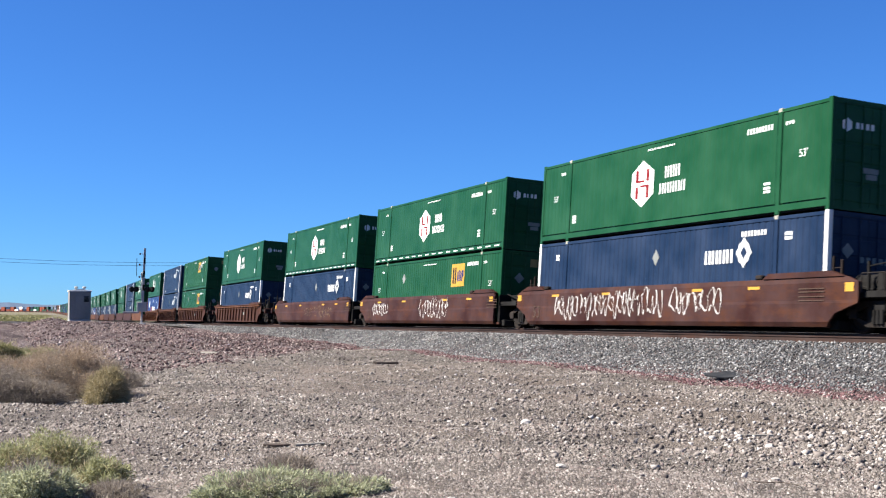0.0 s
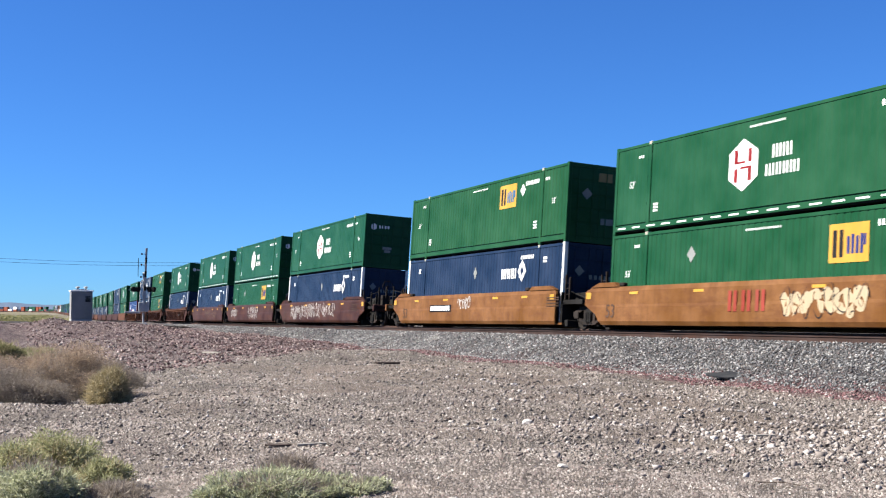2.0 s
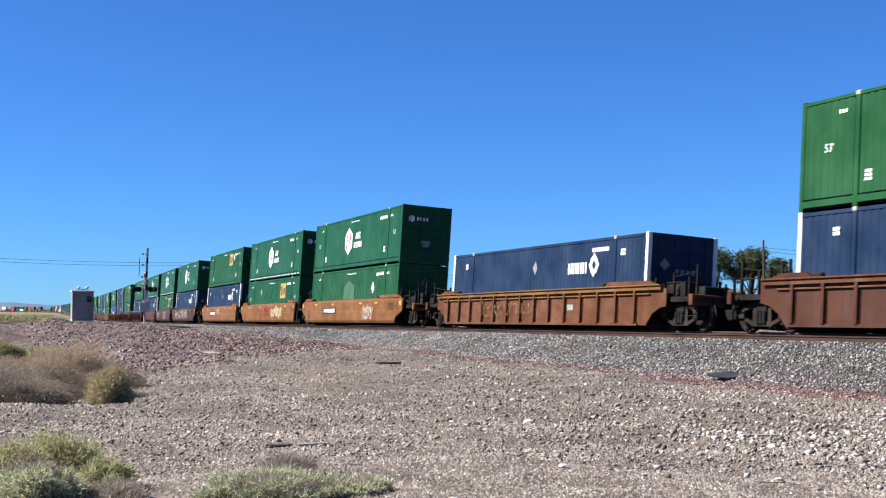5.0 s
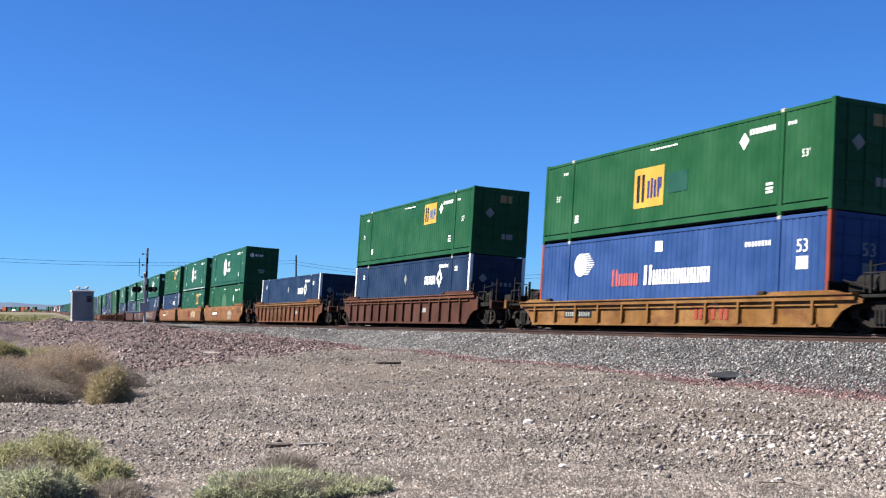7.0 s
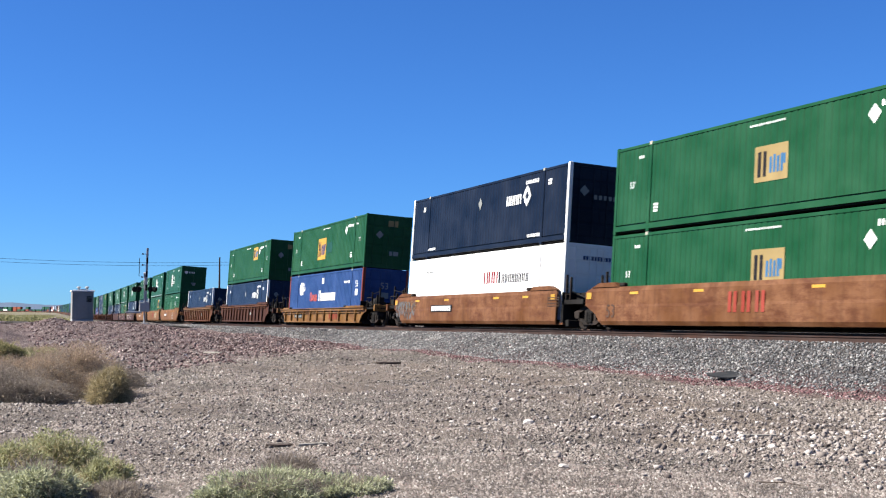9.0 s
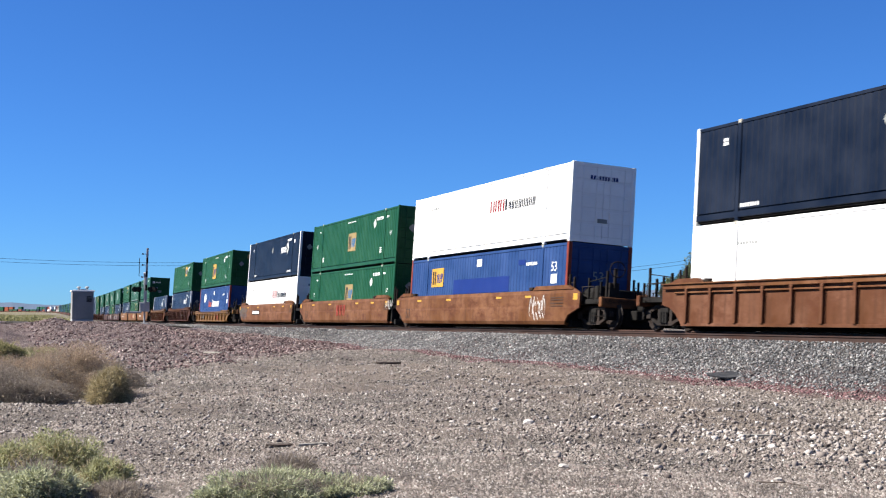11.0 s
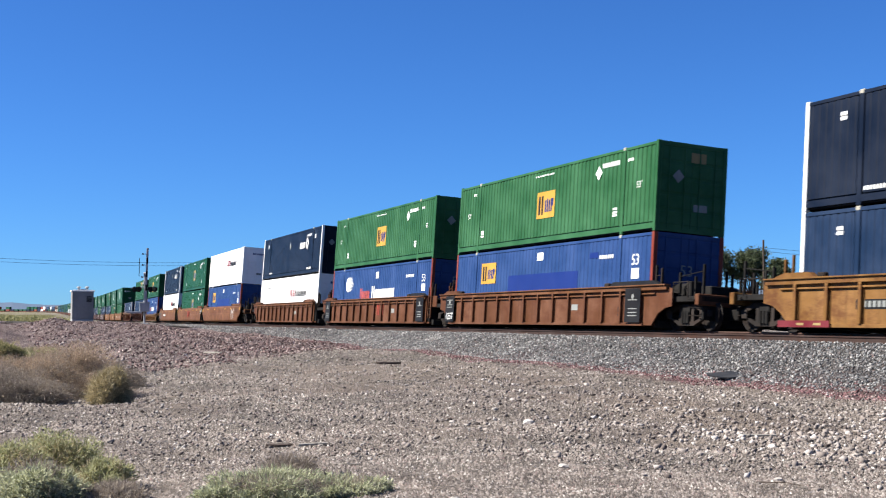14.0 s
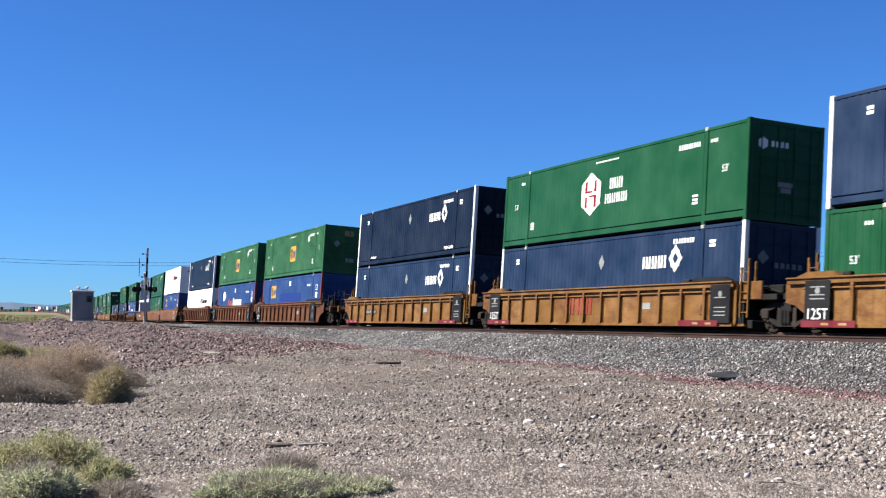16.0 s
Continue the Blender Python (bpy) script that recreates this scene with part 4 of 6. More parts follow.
def smooth_side(s, rear):
    """A plain plate side with a soft fold along its length and a rolled top edge."""
    y = s * 1.50
    rows = [(1.36, -0.04), (1.22, 0.0), (0.78, 0.0), (0.70, 0.012), (0.46, 0.012), (0.24, 0.012), (0.12, -0.05)]
    bm = bmesh.new()
    last = None
    for z, o in rows:
        a = -np.interp(z, [0.12, 0.46, 0.66, 0.74, 1.22, 1.36], [8.25, 8.6, 8.95, 9.35, 9.35, 9.0])
        b = np.interp(z, [0.12, 0.50, 0.66, 0.70, 1.22, 1.36], [8.35, 8.75, 9.15, 9.5, 9.5, 9.05]) if rear else np.interp(z, [0.12, 0.2, 1.26, 1.36], [7.92, 8.0, 8.0, 7.85])
        yo = y + s * o
        ring = [bm.verts.new(p) for p in ((a, yo, z), (b, yo, z), (b, yo - s * 0.07, z), (a, yo - s * 0.07, z))]
        if last:
            for i in range(4):
                j = (i + 1) % 4
                bm.faces.new((last[i], last[j], ring[j], ring[i]))
        else:
            bm.faces.new(ring)
        last = ring
    bm.faces.new(last[::-1])
    bmesh.ops.recalc_face_normals(bm, faces=bm.faces[:])
    return bm


def two(s, a, b):
    return min(s * a, s * b), max(s * a, s * b)


def make_well(kind, col, chord, front, rear, label, panel=False, wheel=False, tag=None, posts=None):
    """One unit of a double-stack wagon. kind: smooth, ribbed or low; front, rear: whether it ends the wagon there."""
    c = new("well_wagon", None)
    tagged(c, label, "rail wagon", "wagons of the train")
    low = kind == "low"
    top = 0.93 if low else 1.36
    for s in (-1, 1):
        if kind == "smooth":
            part("side_plate", geo("smooth_side%d%s" % (s, rear), lambda: smooth_side(s, rear), col), col, c)
        else:
            part("side_plate", geo("side_plate%d%s%s" % (s, low, rear), lambda: prism(well_outline(low, rear), *two(s, 1.38, 1.43)), col), col, c)
            part("top_chord", geo("chord%d%s%s" % (s, low, rear), lambda: boxes([(-9.2, 9.3 if rear else 7.95, *two(s, 1.36, 1.53), top - 0.16, top), (-9.2, 9.3 if rear else 7.95, *two(s, 1.36, 1.585), top - 0.03, top + 0.012)], 0.006), chord), chord, c)
            part("bottom_chord", geo("lowchord%d" % s, lambda: boxes([(-8.2, 7.9, *two(s, 1.36, 1.49), 0.10, 0.19)], 0.006), col), col, c)
            part("brake_pipe", geo("pipe%d%s%s" % (s, low, rear), lambda: tube((-8.6, s * 1.475, top - 0.27), (8.6 if rear else 7.8, s * 1.475, top - 0.27), 0.03, 7), chord), chord, c)
            n = 11 if low else 14
            rib = geo("rib%d%s" % (s, low), lambda: join(boxes([(-0.055, 0.055, *two(s, 1.43, 1.535), 0.19, top - 0.16)], 0.006), boxes([(-0.09, 0.09, *two(s, 1.43, 1.45), 0.19, top - 0.16)])), col)
            for i in range(n):
                r = part("rib", rib, col, c)
                r.location = (-7.95 + i * 15.7 / (n - 1), 0, 0)
        for e in (-1, 1):
            a, b = ((5.75, 8.95) if rear else (5.75, 7.9)) if e > 0 else (7.2, 8.95)
            h = 0.15 if not low else 0.10
            part("guide", geo("guide%d%d%s%s" % (s, e, low, rear), lambda: prism([(e * a, top + 0.004), (e * (a + 0.25), top + h), (e * (b - 0.5), top + h), (e * b, top + 0.004)], *two(s, 1.33, 1.50)), BLACK_PANEL if panel and e > 0 else col), BLACK_PANEL if panel and e > 0 else col, c)
            part("hinge_block", geo("hinge%d%d%s" % (s, e, low), lambda: boxes([(min(e * (a - 0.35), e * (a - 0.05)), max(e * (a - 0.35), e * (a - 0.05)), *two(s, 1.34, 1.5), top + 0.004, top + 0.13)], 0.03), IRON_DUSTY), IRON_DUSTY, c)
    part("floor_frame", geo("wellfloor", lambda: boxes([(-8.3, 8.3, -1.37, -1.1, 0.12, 0.19), (-8.3, 8.3, 1.1, 1.37, 0.12, 0.19)] + [(x - 0.2, x + 0.2, -1.1, 1.1, 0.12, 0.19) for x in (-8.0, -6, -3, 0, 3, 6, 8.0)]), col), col, c)
    for e in (-1, 1):
        done = front if e < 0 else rear
        reach = 10.9 if done else 9.62
        q = lambda a, b: (min(e * a, e * b), max(e * a, e * b))
        # Platforms are dark on wagons of every colour: the gap's shade is painted in.
        part("end_platform", geo("platform%d%s%s" % (e, done, low), lambda: boxes([(*q(8.2, reach), -1.3, 1.3, 0.84, 0.92 if low else 1.0), (*q(8.18, 8.26), -1.36, 1.36, 0.2, 0.84), (*q(9.0, reach), -0.3, 0.3, 0.55, 0.84)], 0.01), IRON), IRON, c)
        # Dark boxes added under the wagon ends to stand for the shade there.
        part("shade_block", geo("underfill%d%s" % (e, done), lambda: boxes([(*q(8.2, reach), -0.55, 0.55, 0.10, 0.5), (*q(8.2, 8.5), -1.25, 1.25, 0.06, 0.3), (*q(9.6, 9.9), 0.3, 1.1, 0.06, 0.4)], 0.02), IRON), IRON, c)
        # Dark plate added to hide the lower container's end and blacken the gap.
        part("dark_end_plate", geo("endplate%d" % e, lambda: boxes([(*q(8.11, 8.16), -1.36, 1.36, 0.2, 1.28)], 0.008), IRON), IRON, c)
        if done:
            part("end_sill", geo("endsill%d" % e, lambda: boxes([(*q(10.7, 10.9), -1.42, 1.42, 0.72, 1.06)], 0.02), col), col, c)
            part("coupler", geo("coupler%d" % e, lambda: boxes([(*q(10.9, 11.75), -0.09, 0.09, 0.66, 0.86), (*q(11.45, 11.85), -0.17, 0.17, 0.62, 0.92)], 0.03), IRON), IRON, c)
            for s in (-1, 1):
                for k in (0, 1, 2):
                    part("ladder_rung", geo("rung%d%d%d" % (e, s, k), lambda: tube((e * 10.85, s * 1.15, 0.42 + 0.24 * k), (e * 10.35, s * 1.42, 0.42 + 0.24 * k), 0.018, 6), IRON_DUSTY), IRON_DUSTY, c)
                part("handrail", geo("handrail%d%d" % (e, s), lambda: join(tube((e * 10.3, s * 1.40, 0.95), (e * 10.3, s * 1.40, 1.42), 0.018, 6), tube((e * 10.3, s * 1.40, 1.42), (e * 9.5, s * 1.40, 1.42), 0.018, 6), tube((e * 9.5, s * 1.40, 1.42), (e * 9.5, s * 1.40, 0.95), 0.018, 6)), IRON_DUSTY), IRON_DUSTY, c)
                for k, hi in ((10.62, 1.95), (10.2, 1.6), (9.35, 1.75)):
                    part("end_upright", geo("upright%d%d%.2f" % (e, s, k), lambda: boxes([(*q(k, k + 0.07), *two(s, 1.05, 1.13), 0.95, hi)], 0.01), IRON), IRON, c)
                part("grab_bar", geo("grab%d%d" % (e, s), lambda: tube((e * 10.65, s * 1.09, 1.75), (e * 9.38, s * 1.09, 1.62), 0.016, 6), IRON), IRON, c)
            part("brake_cylinder", geo("cylinder%d" % e, lambda: join(tube((e * 8.7, -0.75, 1.25), (e * 9.5, -0.75, 1.25), 0.2, 12), boxes([(*q(9.5, 9.75), -0.95, -0.55, 1.0, 1.5)], 0.03)), IRON), IRON, c)
            # More dark boxes, added below the coupler to keep the gap in shade.
            part("draft_gear", geo("draft%d" % e, lambda: boxes([(*q(10.2, 11.4), -0.35, 0.35, 0.34, 0.66), (*q(10.75, 10.85), -1.2, 1.2, 0.30, 0.72)], 0.02), IRON), IRON, c)
        hgt = posts or 0.0
        if hgt:
            for s in (-1, 1):
                wide = col is WELL_YELLOW and not low
                tone = col if wide else IRON_DUSTY
                part("end_post", geo("endpost%d%d%.1f" % (e, s, hgt), lambda: boxes([(*q(8.64, 8.78), *two(s, 1.12, 1.26), 1.0, hgt)] if wide else [(*q(8.30, 8.36), *two(s, 1.24, 1.32), 1.0, hgt)], 0.012), tone), tone, c)
                part("end_post", geo("endpostb%d%d%.1f" % (e, s, hgt), lambda: boxes([(*q(9.2, 9.3), *two(s, 1.14, 1.26), 1.0, hgt - 0.10)] if wide else [(*q(8.62, 8.68), *two(s, 1.24, 1.32), 1.0, hgt - 0.1)], 0.012), tone), tone, c)
                if not wide:
                    for k in (0.25, 0.5, 0.75):
                        part("ladder_rung", geo("postrung%d%d%.2f%.1f" % (e, s, k, hgt), lambda: tube((e * 8.33, s * 1.28, 1.0 + k * (hgt - 1.1)), (e * 8.65, s * 1.28, 1.0 + k * (hgt - 1.1)), 0.014, 5), tone), tone, c)
        part("hose_bracket", geo("hose%d%s" % (e, done), lambda: join(boxes([(*q(8.4, 9.4), -0.95, -0.35, 1.0, 1.28), (*q(8.5, 9.1), 0.2, 0.9, 1.0, 1.45)], 0.03), tube((e * 8.4, -1.1, 1.3), (e * 9.5, -1.05, 1.05), 0.03, 6)), IRON), IRON, c)
    add_truck(c, 9.75)
    if front:
        add_truck(c, -9.75)
    if wheel:
        part("brake_stand", boxes([(9.9, 10.2, -0.75, -0.35, 1.0, 1.6), (10.15, 10.25, -0.6, -0.5, 1.4, 2.1)], 0.02), IRON_DUSTY, c)
        rim = [(0.27 * math.cos(0.3927 * i), 0, 0.27 * math.sin(0.3927 * i)) for i in range(17)]
        bw = join(*[tube(p, q, 0.02, 6) for p, q in zip(rim, rim[1:])], *[tube((0, 0, 0), rim[4 * i], 0.013, 5) for i in range(4)])
        b = part("brake_wheel", bw, IRON_DUSTY, c, "round iron hand brake wheel")
        b.matrix_local = pose(10.35, -0.55, 2.05, 0, 0, 80)
    if panel:
        for x, load in {"rear": ((6.9, False),), "plain": ((6.9, False), (-8.45, False)), "both": ((6.9, False), (-8.45, True))}[panel]:
            part("data_panel", boxes([(x, x + 0.95, -1.546, -1.539, 0.2, 1.28)]), BLACK_PANEL, c, "black stencilled data panel")
            if load:
                say("125T", 0.40, x + 0.48, 0.42, WHITE, c, y=-1.551)
            part("marking", boxes([(x + 0.2, x + 0.75, -1.550, -1.546, z, z + 0.03) for z in ((0.80, 0.90, 1.1) if load else (0.4, 0.5, 0.62, 0.9))]), GREY_MARK, c)
            part("marking", flat([(x + 0.48 + 0.09 * math.cos(0.785 * i), 1.02 + 0.09 * math.sin(0.785 * i)) for i in range(8)], -1.5505), GREY_MARK, c)
        for x in (-7.55, 6.3) if col is WELL_YELLOW else ():
            part("reflector", boxes([(x - 1.0, x + 1.0, -1.556, -1.551, 0.10, 0.27)]), WINE, c, "dark red strip")
            part("reflector", boxes([(x + k - 0.14, x + k + 0.14, -1.560, -1.5565, 0.15, 0.21) for k in (-0.1, 0.55)]), CREAM_MARK, c, "pale reflector strip")
        say("53", 0.42, 6.45, 0.55, BLACK_MARK, c, y=-1.436)
        for e in ((1,) if not rear else ()) + ((-1,) if not front else ()):
            for x in (8.12, 8.46):
                part("ladder_stile", geo("stile%d%.2f" % (e, x), lambda: boxes([(min(e * x, e * (x + 0.05)), max(e * x, e * (x + 0.05)), -1.42, -1.36, 0.35, 1.75)], 0.006), col), col, c)
            for k in range(5):
                part("ladder_rung", geo("endrung%d%d" % (e, k), lambda: tube((e * 8.14, -1.39, 0.5 + 0.28 * k), (e * 8.50, -1.39, 0.5 + 0.28 * k), 0.016, 6), col), col, c)
            part("end_bracket", geo("endbracket%d" % e, lambda: boxes([(min(e * 8.05, e * 9.0), max(e * 8.05, e * 9.0), -1.34, -1.26, 0.85, 1.36)], 0.02), col), col, c)
    num = paint("dark_stencil", (0.06, 0.035, 0.025), 0.7, 0.3, 0.3) if "dark_stencil" not in bpy.data.materials else bpy.data.materials["dark_stencil"]
    face = -1.506 - (0.014 if kind == "smooth" else 0.0)
    if tag == "plate":
        x, z, f = (-4.4, 0.62, face) if kind == "smooth" else (-5.75, 0.36 if low else 0.55, -1.432)
        w, h = (2.5, 0.30) if kind == "smooth" else (1.95, 0.24)
        part("data_panel", boxes([(x, x + w, f - 0.004, f, z, z + h)]), BLACK_PANEL, c, "dark panel with pale bars")
        part("marking", letters(x + 0.10, x + w - 0.08, z + 0.05, z + h - 0.04, 11, 0.35, y=f - 0.008), WHITE if kind == "smooth" else GREY_MARK, c)
    if kind == "smooth":
        say("53", 0.62, -7.6, 0.55, num, c, y=face - 0.006)
        for x in (-9.1, 9.2 if rear else 7.7):
            part("reflector", boxes([(x - 0.16, x + 0.16, face + 0.008, face + 0.012, 0.98, 1.2)]), YELLOW_MARK, c, "yellow reflector")
        for x in (-6.2, -2.6, 2.7, 5.4):
            part("reflector", boxes([(x - 0.26, x + 0.26, face + 0.012, face + 0.016, 1.10, 1.18)]), YELLOW_MARK, c)
        part("marking", boxes([(7.3, 8.3, face, face + 0.003, z, z + 0.03) for z in (0.76, 0.86, 0.98, 1.06)]), num, c)
    else:
        part("marking", boxes([(3.05, 3.5, -1.437, -1.432, 0.62, 0.82)]), GREY_MARK, c)
    return c


SPEED = 18.93
TRAIN = []
SHARED = {}


def stand(style, s, up):
    if style in SHARED:
        c = copy_thing(SHARED[style], on_track(s, up))
    else:
        c = SHARED[style] = make_container(style)
        c.matrix_basis = on_track(s, up)
    TRAIN.append((c, s, up))
    return c


RB, OY, RO, RR, BR, YE = "rust-streaked red-brown", "faded orange-yellow", "rust-stained orange", "rusty brown", "dark brown", "weathered yellow"
#       s0      top        bottom      side      paint        chord        front rear   colour  panel  wheel  plate  posts
CARS = [
    (160.4, "hexa", "globe", "ribbed", WELL_BROWN, WELL_BROWN, False, True, RR, False, False, None, 0),
    (139.9, "blue_up", "ring", "ribbed", WELL_MAROON, WELL_BROWN, False, False, BR, False, False, None, 0),
    (120.0, "square_b", "square_low", "ribbed", WELL_MAROON, WELL_BROWN, False, True, BR, False, False, None, 1.9),
    (95.4, "hexa", "ring", "ribbed", WELL_MAROON, WELL_BROWN, True, True, RR, False, False, None, 1.9),
    (71.7, "hexa", "ring", "smooth", WELL_RED, WELL_RED, True, False, RB, False, False, None, 0),
    (52.35, "hexa", "square_low", "smooth", WELL_RED, WELL_RED, False, False, RB, False, False, None, 0),
    (32.9, "hexa", "ring", "smooth", WELL_RED, WELL_RED, False, True, RB, False, True, None, 1.9),
    (9.3, "square_b", "ring", "smooth", WELL_ORANGE, WELL_ORANGE, True, False, OY, False, False, "plate", 1.9),
    (-10.24, "hexa", "square_low", "smooth", WELL_ORANGE, WELL_ORANGE, False, False, OY, False, False, None, 1.9),
    (-29.72, "hexa", "faded", "smooth", WELL_ORANGE, WELL_ORANGE, False, True, OY, False, True, "plate", 1.9),
    (-53.1, None, "ring", "ribbed", WELL_BROWN, WELL_YELLOW, True, True, RR, False, False, None, 1.7),
    (-76.6, "square_b", "ring", "ribbed", WELL_MAROON, WELL_BROWN, True, True, RR, False, False, None, 1.9),
    (-99.6, "square_a", "globe", "low", WELL_YELLOW, WELL_YELLOW, True, True, YE, False, False, "plate", 0),
    (-123.2, "navy", "plain_white", "smooth", WELL_RUST, WELL_RUST, True, False, RO, False, False, "plate", 1.9),
    (-142.7, "square_c", "square_dn", "smooth", WELL_RUST, WELL_RUST, False, False, RO, False, False, None, 1.9),
    (-161.3, "plain_white", "square_blue", "smooth", WELL_RUST, WELL_RUST, False, True, RO, False, True, None, 1.9),
    (-185.3, "navy", "plain_white", "ribbed", WELL_BROWN, WELL_RUST, True, False, RR, False, False, None, 1.9),
    (-204.7, "square_f", "globe", "ribbed", WELL_BROWN, WELL_RUST, False, False, RR, "plain", False, None, 2.0),
    (-223.8, "square_f", "square_blue", "ribbed", WELL_BROWN, WELL_RUST, False, True, RR, "both", False, None, 2.0),
    (-247.1, "navy", "ring", "ribbed", WELL_YELLOW, WELL_YELLOW, True, False, YE, "rear", False, "plate", 1.97),
    (-266.4, "hexa", "ring", "ribbed", WELL_YELLOW, WELL_YELLOW, False, False, YE, "both", False, None, 1.97),
    (-285.9, "blue_up", "square_c", "ribbed", WELL_YELLOW, WELL_YELLOW, False, True, YE, "both", False, None, 1.97),
]
WELLS = {}
for s0, upper, lower, kind, col, chord, front, rear, tint, panel, wheel, tag, posts in CARS:
    shape = {"smooth": "smooth-sided", "ribbed": "ribbed-sided", "low": "low ribbed-sided"}[kind]
    w = make_well(kind, col, chord, front, rear, "%s %s well wagon on black bogies" % (tint, shape), panel, wheel, tag, posts)
    w.matrix_basis = on_track(s0)
    TRAIN.append((w, s0, 0.0))
    WELLS[s0] = w
    stand(lower, s0, 0.20)
    if upper:
        box = stand(upper, s0, 3.104)
        if s0 in (-10.24, 52.35, 71.7):
            dash = geo("dash", lambda: boxes([(-0.24, 0.24, -WIDE - 0.003, -WIDE - 0.0005, 0.15, 0.20)]), WHITE)
            for i in range(18):
                d = part("reflective_strip", dash, WHITE, box, "short white reflective strip")
                d.location.x = -7.5 + i * 0.88

# sprayed scrawls and painted letters on single wagons
FADED_RED = paint("old_red_stencil", (0.2024, 0.0298, 0.0178), 0.6, 0.3, 0.4)
SPRAY = paint("white_spray_paint", (0.4650, 0.4500, 0.4275), 0.7, 0.25, 0.3)
SPRAY_TAN = paint("cream_spray_paint", (0.1547, 0.1131, 0.0684), 0.7, 0.25, 0.4)
for s0, seed, x0, x1, z0, z1, n, mat in (
        (32.9, 3, -6.2, -2.9, 0.3, 1.25, 6, SPRAY), (32.9, 4, -3.3, 0.9, 0.35, 1.3, 8, SPRAY), (32.9, 5, 1.3, 3.9, 0.35, 1.28, 5, SPRAY),
        (52.35, 6, -0.4, 3.2, 0.3, 1.28, 6, SPRAY), (52.35, 7, -7.2, -4.8, 0.45, 1.2, 4, SPRAY), (71.7, 8, -1.5, 4.5, 0.4, 1.1, 6, SPRAY_TAN),
        (9.3, 9, -1.2, 0.2, 0.6, 1.3, 3, SPRAY), (-10.24, 10, 1.2, 4.6, 0.3, 1.22, 5, BLACK_MARK), (-29.72, 11, -5.4, -2.4, 0.3, 1.2, 6, SPRAY_TAN),
        (-29.72, 12, 3.2, 4.9, 0.2, 1.1, 4, SPRAY), (-123.2, 13, -8.9, -6.4, 0.55, 1.2, 3, SPRAY_TAN), (-161.3, 14, 5.6, 6.9, 0.2, 1.25, 3, SPRAY),
        (-53.1, 15, -4.6, 0.5, 0.35, 1.05, 6, SPRAY_TAN), (-142.7, 16, 7.6, 8.8, 0.8, 1.3, 3, SPRAY)):
    g = part("sprayed_scrawl", scribble(seed, x0, x1, z0, z1, round(n * 1.7), 0.026 if mat is SPRAY else 0.018), mat, WELLS[s0], "loose pale spray-paint loops" if mat is not BLACK_MARK else "thin black spray-paint outlines")
    g.location = (0, -0.012, 0)
SPRAY_GREY = paint("grey_spray_paint", (0.0833, 0.0833, 0.0875), 0.7, 0.25, 0.3)
SPRAY_CREAM = paint("pale_cream_spray_paint", (0.3500, 0.2750, 0.1750), 0.7, 0.2, 0.3)
for s0, seed, x0, x1, z0, z1, n, w, mat, tone in ((-123.2, 41, -9.1, -6.5, 0.35, 1.2, 7, 0.075, SPRAY_GREY, "grey"), (-123.2, 42, -9.0, -6.7, 0.4, 1.15, 4, 0.03, BLACK_MARK, "black"),
                                                  (-10.24, 43, 1.3, 4.4, 0.42, 1.12, 9, 0.15, SPRAY_CREAM, "cream"), (-29.72, 44, 3.4, 4.7, 0.3, 1.05, 4, 0.06, SPRAY_TAN, "tan")):
    g = part("sprayed_scrawl", scribble(seed, x0, x1, z0, z1, n, w), mat, WELLS[s0], "thick %s spray-paint strokes" % tone)
    g.location = (0, -0.008, 0)
for s0, x, z in ((-10.24, -1.1, 0.52), (-142.7, -1.1, 0.5), (-266.4, -1.9, 0.48), (-99.6, 2.4, 0.3), (-204.7, 0.2, 0.5)):
    y = -1.526 if s0 in (-10.24, -142.7) else -1.45
    h = 0.58 if s0 != -99.6 else 0.4
    bars("emblem_bar", [(x + k, x + k + 0.15, y, y + 0.004, z, z + h) for k in (0, 0.25, 0.62, 0.87, 1.24, 1.5)], FADED_RED, WELLS[s0], "faded red upright bar")


# the head of the train, already far along the line
def plain_box(col):
    c = new("shipping_container", mesh_of("far_container", join(boxes([(-HALF, HALF, -WIDE + 0.02, WIDE - 0.02, 0.05, TALL)], 0.02), boxes([(e * POST - 0.08, e * POST + 0.08, -WIDE, WIDE, 0.0, TALL) for e in (-1, 1)]),
                                                                boxes([(-HALF - 0.01, HALF + 0.01, -WIDE, WIDE, z, z + 0.1) for z in (0.0, TALL - 0.1)])), col))
    return c


FAR_WELL = mesh_of("far_wagon", join(prism(well_outline(False), -1.5, -1.4), prism(well_outline(False), 1.4, 1.5), boxes([(-10.0, -8.2, -1.3, 1.3, 0.2, 1.0), (8.2, 10.0, -1.3, 1.3, 0.2, 1.0), (-8.2, 8.2, -1.3, 1.3, 0.12, 0.19)])), WELL_RUST)
PLAIN = {}
fr = random.Random(21)
mid = [("hexa", "square_low"), ("blue_up", "ring"), ("hexa", "square_dn"), ("hexa", "ring"), ("hexa", "ring"), ("square_c", "ring"), ("hexa", "ring"), ("hexa", "globe"), ("hexa", "ring"), ("hexa", "plain_white"), ("square_b", "ring"), ("hexa", "plain_white")]
s = 160.4
